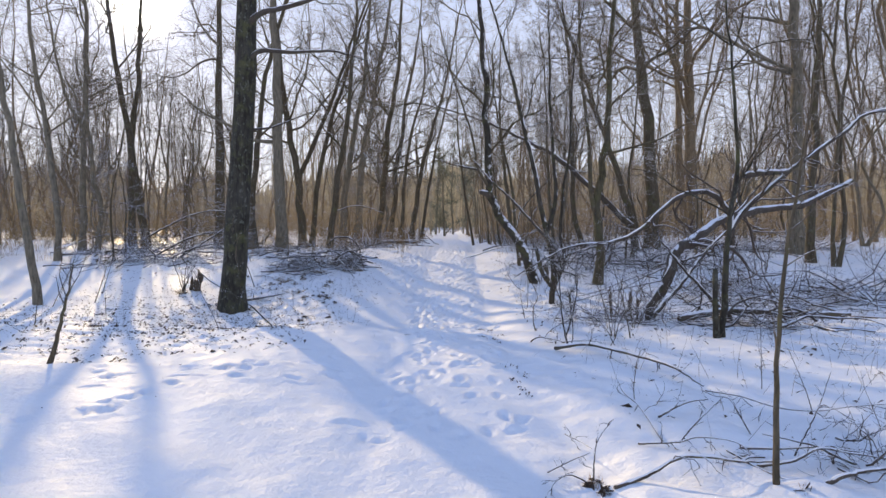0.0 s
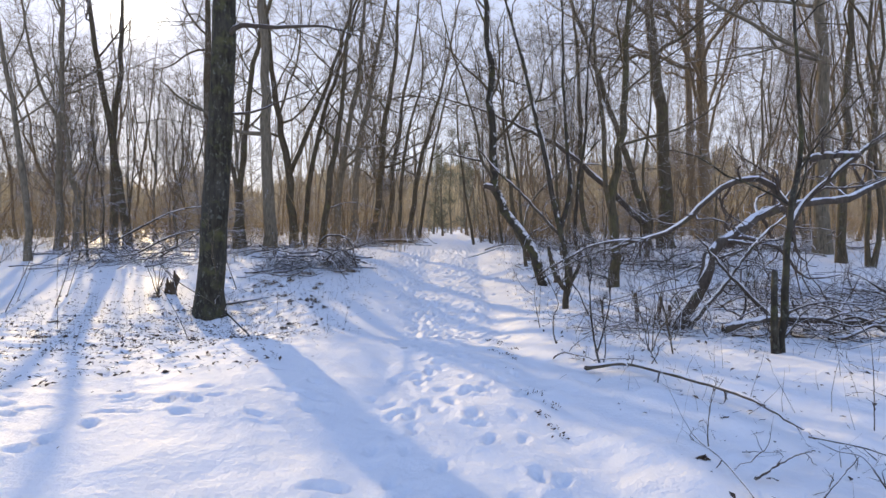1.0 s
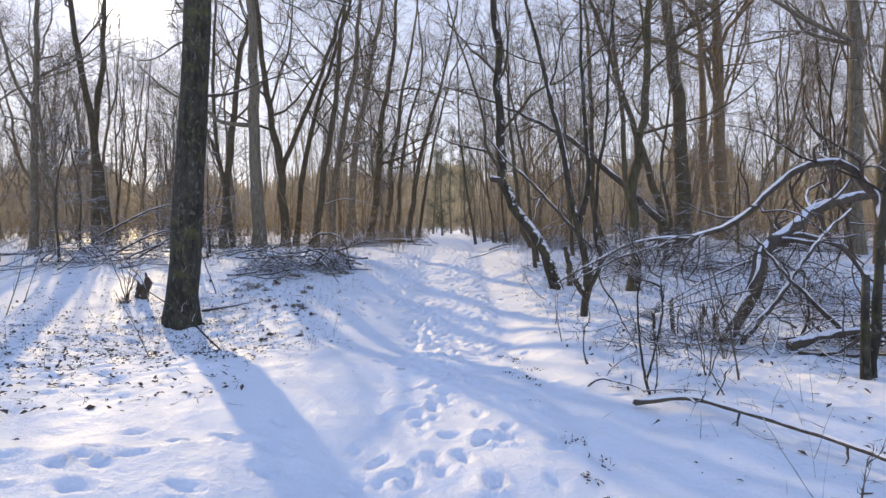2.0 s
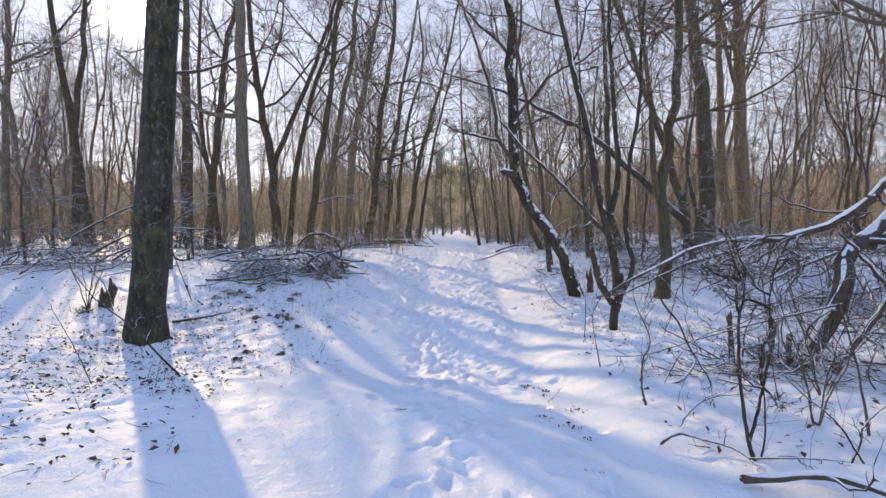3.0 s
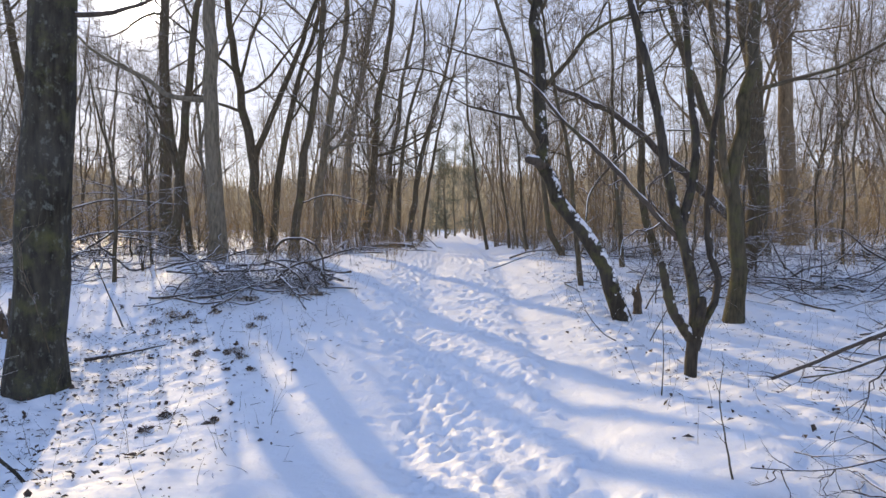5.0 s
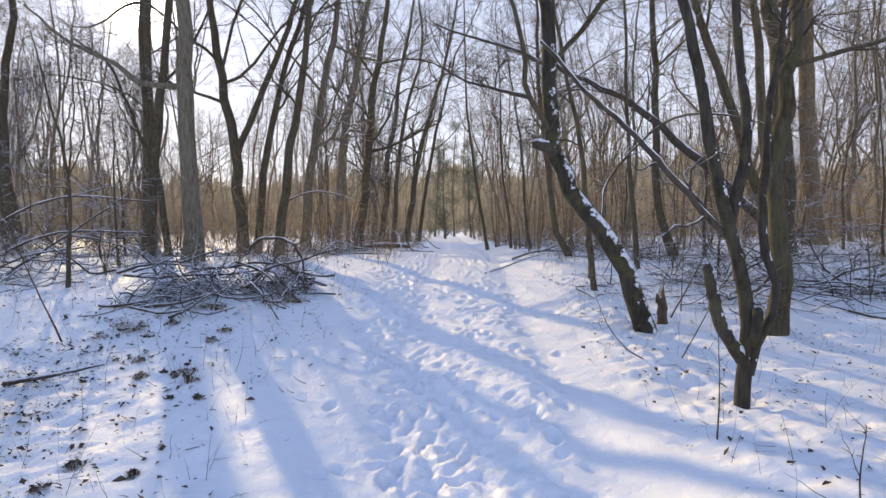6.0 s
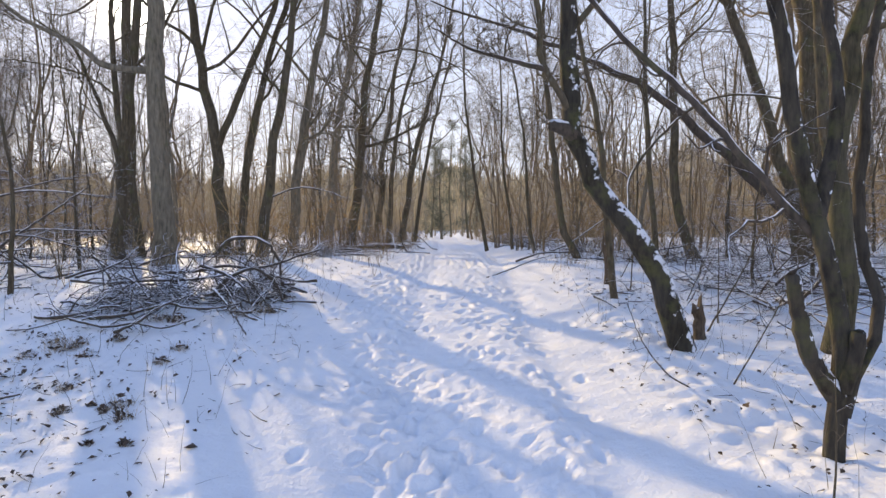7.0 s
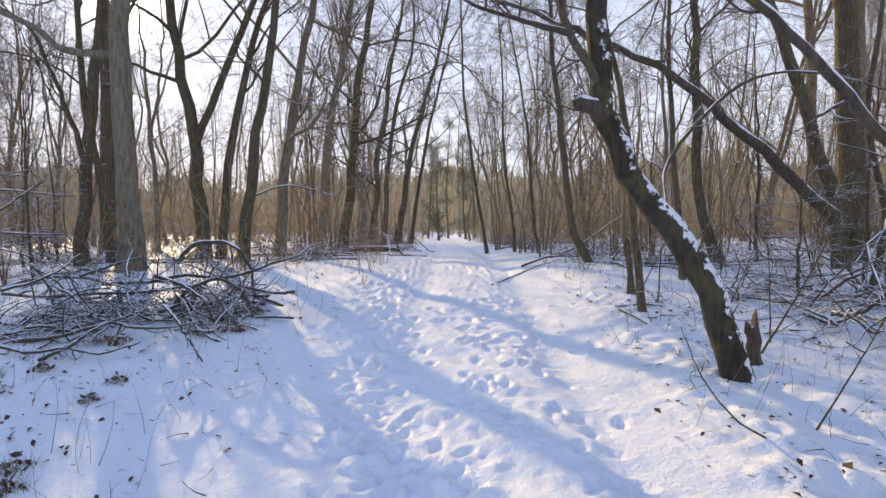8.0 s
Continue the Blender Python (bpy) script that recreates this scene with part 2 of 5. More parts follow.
def grow(rng, start, way, length, radius, n, wiggle, up, taper=0.25):
    """Wavering branches from starts (b, 3) along ways (b, 3)."""
    b = len(start)
    d, p = unit(way.copy()), start.copy()
    pts = [p.copy()]
    for _ in range(n - 1):
        d = unit(d + wiggle * rng.standard_normal((b, 3)) + np.array([0, 0, up]))
        p = p + d * (length / (n - 1))[:, None]
        pts.append(p.copy())
    s = np.linspace(1, taper, n)
    return np.stack(pts, 1), radius[:, None] * s[None, :]


def shoots_from(rng, paths, radii, per, lo, hi, angle, ratio, thick):
    """Where side branches leave their parents: start, way, length, radius."""
    b, n, _ = paths.shape
    f = rng.uniform(lo, hi, (b, per)) * (n - 1)
    i = np.minimum(f.astype(int), n - 2)
    t = (f - i)[..., None]
    k = np.arange(b)[:, None]
    a, c = paths[k, i], paths[k, i + 1]
    start = (a * (1 - t) + c * t).reshape(-1, 3)
    along = unit(c - a).reshape(-1, 3)
    side = unit(np.cross(along, rng.standard_normal(along.shape)))
    ang = np.radians(rng.normal(angle, 15, len(start)))[:, None]
    way = along * np.cos(ang) + side * np.sin(ang)
    total = np.linalg.norm(np.diff(paths, axis=1), axis=2).sum(1)
    length = (total[:, None] * ratio * (1.15 - 0.7 * f / (n - 1)) * rng.uniform(0.6, 1.3, (b, per))).ravel()
    r = (radii[k, i] * (1 - t[..., 0]) + radii[k, i + 1] * t[..., 0]).ravel() * thick
    return start, way, length, r


# ---- the ground ----
PROFILE_Y = np.array([-60, 0, 3, 8, 12, 14, 16, 18, 21, 25, 29, 33, 38, 50, 70, 120, 400, 3000.0])
PROFILE_Z = np.array([0.1, 0.1, 0.08, 0.02, -0.18, -0.17, 0.03, 0.28, 0.48, 0.52, 0.42, 0.36, 0.36, 0.15, -0.15, -0.2, -0.2, -0.2])


def hummocks(x, y, size, seed):
    """Gentle rolling relief out of a few crossed waves."""
    rng = np.random.default_rng(seed)
    z = 0 * x
    for _ in range(9):
        a, w, ph = rng.uniform(0, 2 * np.pi), rng.uniform(0.6, 1.7) / size, rng.uniform(0, 6.28)
        z = z + np.sin(w * (x * np.cos(a) + y * np.sin(a)) + ph + 0.7 * np.sin(0.6 * w * (x * np.sin(a) - y * np.cos(a))))
    return z / 9


def path_centre(y):
    return 0.25 + 0.012 * np.maximum(y - 8, 0) - 0.15 * np.sin(y / 7.0)


def lie(x, y):
    """Height of the snow without footprints."""
    x, y = np.asarray(x, float), np.asarray(y, float)
    z = 0
    for s in (-1.2, -0.6, 0, 0.6, 1.2):
        z = z + np.interp(y + s, PROFILE_Y, PROFILE_Z) / 5
    near = np.exp(-((y - 10) / 30) ** 2)
    z = z + near * (0.10 * hummocks(x, y, 1.6, 3) + 0.035 * hummocks(x, y, 0.45, 4))
    z = z + (0.25 * hummocks(x, y, 9, 8)) * np.clip((np.abs(x) - 4) / 8, 0, 1)
    z = z - 0.19 * np.exp(-((x + 4.7) / 1.5) ** 2 - ((y - 12.4) / 2.4) ** 2) - 0.08 * np.exp(-((x + 4.7) / 1.5) ** 2 - ((y - 7) / 2) ** 2)
    z = z + 0.22 * np.clip((x - 3.5) / 5, 0, 1) * np.clip((y - 12) / 4, 0, 1) - 0.07 * np.exp(-((x - 2.2) / 0.5) ** 2 - ((y - 13.4) / 0.9) ** 2)
    z = z + 0.11 * np.exp(-((x - 0.6) / 0.6) ** 2 - ((y - 14) / 2.2) ** 2) - 0.08 * np.exp(-((x + 1.4) / 0.9) ** 2 - ((y - 15.4) / 1.5) ** 2)
    z = z - 0.27 * np.clip((1.3 - x) / 0.9, 0, 1) * np.clip((x + 5.2) / 1.4, 0, 1) * np.exp(-((y - 11.5) / 1.9) ** 2)
    z = z + 0.22 * np.exp(-((x + 4.4) / 1.9) ** 2 - ((y - 17.0) / 1.4) ** 2)
    rim = np.clip((6.75 + 0.25 * np.sin(0.9 * x) - y) / 0.5, 0, 1)  # the bank in front of the leafy hollow
    z = z + 0.09 * rim * rim * (3 - 2 * rim) * np.clip((-1.0 - x) / 0.8, 0, 1) * np.clip((y - 1) / 4, 0, 1)
    off = x - path_centre(y)
    z = z - 0.07 * np.exp(-(off / 1.5) ** 4)
    z = z + 0.09 * np.exp(-((off - 1.75) / 0.5) ** 2) * np.clip((y - 9) / 5, 0, 1)
    z = z - 0.05 * np.exp(-((off - 0.75) / 0.22) ** 2) - 0.04 * np.exp(-((off + 0.75) / 0.22) ** 2)
    return z


def ground_z(x, y):
    return float(lie(x, y))


def stretched(lo, a, b, hi, step, growth):
    """Coordinates that are close together from a to b and widen outwards."""
    mid = np.arange(a, b, step)
    outer, s, v = [], step, mid[-1]
    while v < hi:
        s *= growth
        v += s
        outer.append(v)
    inner, s, v = [], step, a
    while v > lo:
        s *= growth
        v -= s
        inner.append(v)
    return np.concatenate([inner[::-1], mid, outer])


def build_ground():
    rng = np.random.default_rng(11)
    gx = stretched(-2500, -3.4, 2.6, 2500, 0.035, 1.065)
    gy = stretched(-400, 3.2, 18.5, 3000, 0.04, 1.065)
    x, y = np.meshgrid(gx, gy)
    z = lie(x, y)
    # trodden lane and single tracks: soft dents with a raised rim
    steps = []
    for lane, width, n in ((-0.42, 0.24, 620), (0.0, 0.4, 330), (0.5, 0.12, 130)):
        for _ in range(n):
            yy = rng.uniform(4.2, 27)
            if yy < 9.5 and rng.random() < 0.6:
                continue
            drift = 0.17 * np.clip(yy - 12, 0, 5) * (lane < -0.3)
            steps.append((path_centre(yy) + lane - drift + rng.normal(0, width), yy, rng.normal(0, 0.6), rng.uniform(0.018, 0.05)))
    for k in range(22):
        steps.append((-3.2 + 0.09 * k + rng.normal(0, 0.22), 4.2 + 0.12 * k + rng.normal(0, 0.2), 0.9 + rng.normal(0, 0.4), rng.uniform(0.025, 0.05)))
        steps.append((-3.9 + 0.12 * k + rng.normal(0, 0.22), 5.6 + 0.03 * k + rng.normal(0, 0.3), 1.2 + rng.normal(0, 0.4), rng.uniform(0.02, 0.045)))
    for fx, fy, turn, deep in steps:
        i0, i1 = np.searchsorted(gx, [fx - 0.5, fx + 0.5])
        j0, j1 = np.searchsorted(gy, [fy - 0.5, fy + 0.5])
        sx, sy = x[j0:j1, i0:i1] - fx, y[j0:j1, i0:i1] - fy
        u = sx * math.cos(turn) + sy * math.sin(turn)
        v = -sx * math.sin(turn) + sy * math.cos(turn)
        d = (u / 0.044) ** 2 + (v / 0.095) ** 2
        z[j0:j1, i0:i1] += -deep * np.exp(-d ** 1.8) + 0.3 * deep * np.exp(-(np.sqrt(d) - 1.6) ** 2 * 4)
    off = x - path_centre(y)
    trod = (np.exp(-((off + 0.45 + 0.15 * np.clip(y - 12, 0, 5)) / 0.4) ** 2) + 0.7 * np.exp(-((off - 0.1) / 0.4) ** 2)) * np.clip((y - 7.5) / 4, 0.12, 1) * np.exp(-(y / 40) ** 2)
    z += trod * (0.032 * hummocks(x, y, 0.045, 21) + 0.036 * hummocks(x, y, 0.028, 22))
    z += np.exp(-(y / 30) ** 2) * np.exp(-(x / 14) ** 2) * (0.035 * hummocks(x, y, 0.15, 23) + 0.012 * hummocks(x, y, 0.06, 24))
    verge = np.clip((x - 0.5) / 0.6, 0, 1) * np.exp(-(np.maximum(y - 4, 0) / 5) ** 2)
    z += verge * (0.06 * hummocks(x, y, 0.15, 31) + 0.03 * hummocks(x, y, 0.07, 32))
    verge = np.clip((np.abs(off) - 1.1) / 0.6, 0, 1) * np.clip((y - 6) / 3, 0, 1) * np.exp(-(y / 24) ** 2) * (off > 0)
    z += verge * (0.055 * hummocks(x, y, 0.11, 33) + 0.045 * hummocks(x, y, 0.05, 34))
    near = np.exp(-((y - 10) / 25) ** 2) * np.exp(-(x / 9) ** 2)
    z += near * rng.normal(0, 0.0012, z.shape)
    hollow = np.exp(-((x + 5.0) / 3.2) ** 4 - ((y - 10.2) / 3.2) ** 4)
    z += hollow * (0.05 * hummocks(x, y, 0.09, 41) + 0.04 * hummocks(x, y, 0.045, 42))
    leafy = np.exp(-((x + 4.3) / 1.3) ** 4 - ((y - 13.8) / 2.6) ** 4)
    z += leafy * (0.045 * hummocks(x, y, 0.09, 43) + 0.03 * hummocks(x, y, 0.045, 44))
    nx, ny = len(gx), len(gy)
    i = np.arange(nx * ny).reshape(ny, nx)
    f = np.stack([i[:-1, :-1], i[:-1, 1:], i[1:, 1:], i[1:, :-1]], -1).reshape(-1, 4)
    me = mesh_from("ground", np.stack([x, y, z], -1).reshape(-1, 3), f, SNOW)
    return tagged(new("ground", me), "snow-covered forest floor with a trodden footpath and footprints", "ground", kind="structure")


build_ground()


# ---- trees ----
def crown_on(rng, path, rad, detail, limbs, first, spread, up=0.08, least=0.003):
    """Limbs and twigs on one stem. Returns the limbs, each with its side branches, and the twigs."""
    s, w, ln, r = shoots_from(rng, path[None], rad[None], limbs, first, 0.98, 52, spread * 1.15, 0.42)
    p1, r1 = grow(rng, s, w, ln, np.maximum(r, 0.011), 9 if detail > 2 else 6, 0.21, 0.9 * up)
    s, w, ln, r = shoots_from(rng, p1, r1, 6, 0.12, 0.98, 46, 0.55, 0.6)
    p2, r2 = grow(rng, s, w, ln, np.maximum(r, 2 * least), 5 if detail > 2 else 4, 0.2, 0.5 * up)
    limb_chunks = [joined([tube_arrays(p1[k:k + 1], r1[k:k + 1], 5 if detail > 2 else 3), tube_arrays(p2[6 * k:6 * k + 6], r2[6 * k:6 * k + 6], 3)]) for k in range(limbs)]
    many = 6
    s, w, ln, r = shoots_from(rng, p2, r2, many, 0.1, 0.98, 44, 0.65 if detail > 2 else 0.8, 0.65)
    r = np.maximum(r, 1.4 * least)
    if detail > 2:
        p3, r3 = grow(rng, s, w, ln, r, 3, 0.2, 0.4 * up)
        s4, w4, ln4, r4 = shoots_from(rng, p3, r3, 5, 0.1, 0.98, 42, 0.75, 0.7)
        r4 = np.maximum(r4, least)
    twig_chunks = []
    n3, n4 = 6 * many, 6 * many * 5
    for k in range(limbs):
        j, q = slice(n3 * k, n3 * k + n3), slice(n4 * k, n4 * k + n4)
        if detail > 2:
            twig_chunks.append(joined([tube_arrays(p3[j], r3[j], 3), cone_arrays(s4[q], w4[q], ln4[q], r4[q])]))
        else:
            twig_chunks.append(cone_arrays(s[j], w[j], 1.15 * ln[j], r[j]))
    # short shoots straight from the stem
    s, w, ln, r = shoots_from(rng, path[None], rad[None], 90 if detail < 3 else 45, 0.06, 0.98, 68, 0.0, 0.1)
    ln = rng.uniform(0.25, 1.3, len(s)) if detail < 3 else 0.08 + 0.4 * rng.random(len(s)) ** 2
    twig_chunks[0] = joined([twig_chunks[0], cone_arrays(s, w + np.array([0, 0, 0.15]), ln, np.full(len(s), (2.2 if detail < 3 else 0.9) * least))])
    return limb_chunks, twig_chunks


def stem_line(rng, ctrl, height, r, n=22, wob=0.02, lean=0.06, flare=0.4, top=0.16):
    """A stem through its control points and on to its full height, with its radii."""
    ctrl = [np.array(c, float) for c in ctrl]
    while ctrl[-1][2] < height - 0.6:
        d = unit(ctrl[-1] - ctrl[-2])
        d = unit(d + np.array([rng.normal(0, lean), rng.normal(0, lean), 0.12]))
        ctrl.append(ctrl[-1] + d * min(1.8, max(0.7, height - ctrl[-1][2])))
    p = spline(ctrl, n)
    p[1:] += rng.normal(0, wob, (n - 1, 3)) * np.array([1, 1, 0.2])
    s = np.linspace(0, 1, n)
    long = np.linalg.norm(np.diff(p, axis=0), axis=1).sum()
    rad = r * (1 - (1 - top) * s ** 1.1) * (1 + flare * np.exp(-s * long / 0.28))
    return p, rad


def tree(label, stems, seed, bark, twig, limbs=12, first=0.3, spread=0.32, detail=3, category="tree", group="", sides=12, up=0.08, crown=True, single=True, least=0.0024):
    """stems: dicts with ctrl, r, height. The thing is an Empty at its foot with its trunks, limbs and twigs."""
    rng = np.random.default_rng(seed)
    foot = new("tree")
    base = Vector(stems[0]["ctrl"][0])
    foot.location = base
    lines = []
    for s in stems:
        p, rad = stem_line(rng, s["ctrl"], s["height"], s["r"], flare=s.get("flare", 0.4), top=s.get("top", 0.16), n=s.get("n", 22), wob=s.get("wob", min(0.03, 0.22 * s["r"]) if s.get("leafy", True) else 0.05 * s["r"]))
        lines.append((p, rad))
        if not s.get("leafy", True):  # a broken top is closed and splintered
            d = unit(p[-1] - p[-2])
            p = np.vstack([p, p[-1] + 0.5 * rad[-1] * d + rng.normal(0, 0.2 * rad[-1], 3), p[-1] - 0.2 * rad[-1] * d])
            rad = np.concatenate([rad, [0.55 * rad[-1], 0.02 * rad[-1]]])
        v, f = tube_arrays((p - np.array(base))[None], rad[None], sides, knobbly=0.035, rng=rng)
        part(s.get("name", "trunk"), mesh_from("trunk", v, f, s.get("bark", bark)), foot)
    if crown:
        twigs = []
        for (p, rad), s in zip(lines, stems):
            if not s.get("leafy", True):
                continue
            lc, tc = crown_on(rng, p - np.array(base), rad, detail, limbs if s["height"] else max(5, limbs // 2), first, spread, up, least)
            if single:
                for wood, fine in zip(lc, tc):
                    limb = part("limb", mesh_from("limb", *wood, bark), foot)
                    tagged(part("spray", mesh_from("spray", *fine, twig), limb), kind="stuff")
            else:
                twigs += lc + tc
        if twigs:
            part("crown", mesh_from("crown", *joined(twigs), twig), foot)
    tagged(foot, label, category, group)
    return foot, lines


def offsets(base, pts, dy=0.0):
    """Control points from a foot (x, y) and (sideways, height) pairs; dy: how far the top leans away."""
    z0 = ground_z(*base)
    top = pts[-1][1] - z0
    return [(base[0], base[1], z0 - 0.12)] + [(base[0] + dx, base[1] + dy * (z - z0) / max(top, 0.1), z) for dx, z in pts]


def snow_cap(line, rad, lo, hi, thing, limb, seed, cover=0.8):
    """A lumpy ridge of snow that lies along the upper side of a limb."""
    rng = np.random.default_rng(seed)
    base = np.array(thing.location)
    n = 40
    at = np.linspace(lo, hi, n) * (len(line) - 1)
    i = np.minimum(at.astype(int), len(line) - 2)
    t = (at - i)[:, None]
    p = line[i] * (1 - t) + line[i + 1] * t
    r = rad[i] * (1 - t[:, 0]) + rad[i + 1] * t[:, 0]
    d = unit(np.gradient(p, axis=0))
    upward = unit(np.array([0, 0, 1.0]) - d * d[:, 2:3])
    lump = np.clip(0.85 + 0.2 * np.sin(np.arange(n) * 0.9 + rng.uniform(0, 6)) + rng.normal(0, 0.22, n), 0.2, 1.25)
    lump[rng.random(n) > cover] = 0.08
    lump = np.convolve(np.pad(lump, 1, mode="edge"), [0.25, 0.5, 0.25], "valid")
    lump[[0, -1]] = 0.05
    deep = np.minimum(0.85 * r, 0.012 + 0.22 * r) * lump
    c = p + upward * (r - 0.25 * deep)[:, None] - base
    v, f = tube_arrays(c[None], deep[None], 8, squash=0.9)
    part("snow", mesh_from("snow", v, f, SNOW), limb, "white snow lying on the upper side")


def placed(label, base, pts, r, height, seed, bark=None, twig=None, dy=0.0, **kw):
    return tree(label, [dict(ctrl=offsets(base, pts, dy), r=r, height=height, flare=0.4 if r > 0.09 else 0.2)], seed, bark or BARK, twig or TWIG, **kw)


# the great oak beside the path
z0 = ground_z(-4.68, 13.0)
oak, oak_lines = tree("thick straight oak trunk with dark bark, bare, in snow", [
    dict(ctrl=[(-4.68, 13.05, -0.45), (-4.55, 13.05, 1.5), (-4.40, 13.05, 3.35), (-4.29, 13.05, 5.17), (-4.25, 13.05, 6.4)], r=0.27, height=17, flare=0.25, top=0.3, n=30, wob=0.006),
    dict(ctrl=[(-4.30, 13.0, 4.95), (-3.95, 12.9, 5.25), (-3.2, 12.8, 5.2), (-2.35, 12.8, 5.22), (-1.6, 12.7, 5.0)], r=0.055, height=0, flare=0.2, top=0.2, name="limb", bark=BARK_SNOWY),
    dict(ctrl=[(-4.30, 13.0, 5.75), (-3.9, 12.9, 6.05), (-3.3, 12.9, 6.2), (-2.4, 12.8, 6.45), (-1.7, 12.7, 6.9)], r=0.07, height=0, flare=0.2, top=0.2, name="limb", bark=BARK_SNOWY),
    dict(ctrl=[(-4.45, 13.0, 3.6), (-3.8, 13.1, 3.65), (-3.2, 13.2, 3.9), (-2.5, 13.2, 4.15)], r=0.03, height=0, flare=0.1, top=0.2, name="limb", bark=BARK_SNOWY),
], 21, OAK, TWIG, limbs=9, first=0.42, spread=0.34, sides=18)

# trees that stand singly along the path
tree("straight grey-barked tree trunk behind the brush pile", [
    dict(ctrl=offsets((-5.84, 21.3), [(-0.04, 2.83), (-0.05, 5.06), (-0.09, 7.26)]), r=0.21, height=16),
    dict(ctrl=[(-5.88, 21.3, 4.4), (-6.94, 21.3, 4.53), (-7.47, 21.3, 4.93), (-8.52, 21.3, 5.45), (-9.45, 21.3, 6.24)], r=0.07, height=0, flare=0.2, top=0.3, name="limb"),
], 31, BARK, TWIG, limbs=10, first=0.4)
tree("dark slender tree trunk with a curving side limb", [
    dict(ctrl=offsets((-7.28, 22.3), [(0.11, 2.44), (0.34, 4.5), (0.59, 6.7), (0.84, 7.63)]), r=0.125, height=14),
    dict(ctrl=[(-7.07, 22.2, 2.25), (-7.39, 22.2, 3.42), (-7.77, 22.2, 4.46), (-8.15, 22.2, 5.21), (-8.94, 22.2, 5.78)], r=0.06, height=0, flare=0.2, top=0.3, name="limb"),
], 32, BARK_DARK, TWIG)
placed("thin bent tree trunk crossing its neighbour, bare", (-7.46, 23.7), [(-0.24, 2.53), (-0.51, 3.9), (-0.64, 6.12), (-0.52, 8.14)], 0.09, 13, 33, BARK_DARK)
placed("tall dark tree trunk with ascending limbs in snow", (-12.1, 32.0), [(0.09, 3.77), (0.06, 7.26), (0.19, 11.19)], 0.28, 18, 34, BARK_DARK, limbs=7, first=0.5, spread=0.3)
placed("slender tree leaning over the end of the path", (-3.52, 31.5), [(0.22, 2.2), (0.38, 3.74), (0.55, 5.4), (0.65, 6.68), (1.05, 8.8), (1.28, 11.03)], 0.18, 16, 35, BARK_DARK, limbs=15, first=0.16, spread=0.26)
placed("pale grey tree trunk leaning gently, bare crown", (-5.71, 38.5), [(0.3, 2.6), (0.42, 4.98), (0.95, 8.0), (1.54, 11.16), (2.07, 13.61)], 0.24, 19, 36, BARK, limbs=14, first=0.2, spread=0.24)
zf = ground_z(-5.95, 25.1)
tree("forked tree with two spreading stems above the snow", [
    dict(ctrl=[(-5.95, 25.1, zf - 0.1), (-6.06, 25.1, 2.17), (-6.13, 25.1, 3.49), (-6.5, 25.1, 5.48), (-6.68, 25.1, 6.84)], r=0.17, height=14),
    dict(ctrl=[(-6.12, 25.1, 3.3), (-5.4, 25.0, 4.93), (-4.54, 24.9, 6.84)], r=0.10, height=13, flare=0.1),
], 37, BARK_DARK, TWIG, limbs=9, first=0.3)
placed("dark slanting tree trunk beside the forked tree", (-5.66, 25.4), [(0.25, 2.75), (0.64, 4.86), (1.24, 6.95)], 0.12, 13, 38, BARK_DARK)
placed("slender leaning tree with peeling grey bark", (-4.54, 23.7), [(0.22, 2.59), (0.57, 4.46), (0.71, 5.58)], 0.13, 13, 39, BARK_DARK, limbs=14, first=0.18)
placed("pale smooth-barked tree behind the brush pile", (-4.71, 27.6), [(0.16, 2.96), (0.47, 4.9), (1.04, 7.78)], 0.16, 15, 40, BARK, limbs=14, first=0.2)
placed("tall far tree leaning over the path", (-4.34, 48.0), [(0.45, 3.2), (0.45, 5.6), (1.05, 8.2), (1.33, 10.9), (2.25, 15.45)], 0.22, 20, 41, BARK_DARK, limbs=14, first=0.16, spread=0.26)
placed("tall far tree slanting towards the path gap", (-2.59, 46.0), [(0.5, 2.4), (0.72, 4.36), (1.1, 6.2), (1.57, 8.05), (2.6, 11.4), (3.28, 14.7)], 0.19, 19, 42, BARK_DARK, limbs=14, first=0.16, spread=0.26)
placed("slender far tree with a bend in its trunk", (-3.05, 43.0), [(0.35, 5.2), (0.95, 8.6), (1.75, 11.4), (1.6, 14.0)], 0.15, 17, 141, BARK_DARK)
placed("slanting slender tree near the end of the path", (-1.75, 47.0), [(0.75, 5.0), (1.5, 8.6), (2.5, 12.2), (3.6, 14.6)], 0.13, 17, 142, BARK_DARK)
placed("thin dark pole-like young tree at the path edge", (1.62, 31.0), [(-0.57, 3.7), (-0.82, 6.1), (-0.95, 10.85)], 0.065, 12, 43, BARK_DARK, limbs=8, spread=0.16, first=0.25)
placed("thin crooked young tree on the snowy verge", (3.03, 22.6), [(-0.42, 1.3), (-0.56, 2.47), (-0.74, 3.86), (-0.87, 5.23)], 0.085, 9, 44, BARK_DARK, spread=0.25)
placed("thin upright young tree behind the leaning trunk", (2.27, 17.4), [(-0.13, 1.31), (-0.25, 2.64), (-0.43, 3.43), (-0.53, 3.96)], 0.048, 8, 45, BARK_DARK, spread=0.25)
placed("slender tree with a curved foot in brushwood", (5.19, 21.5), [(-0.41, 1.72), (-0.5, 3.41), (-0.57, 5.5)], 0.1, 12, 46, BARK_DARK)
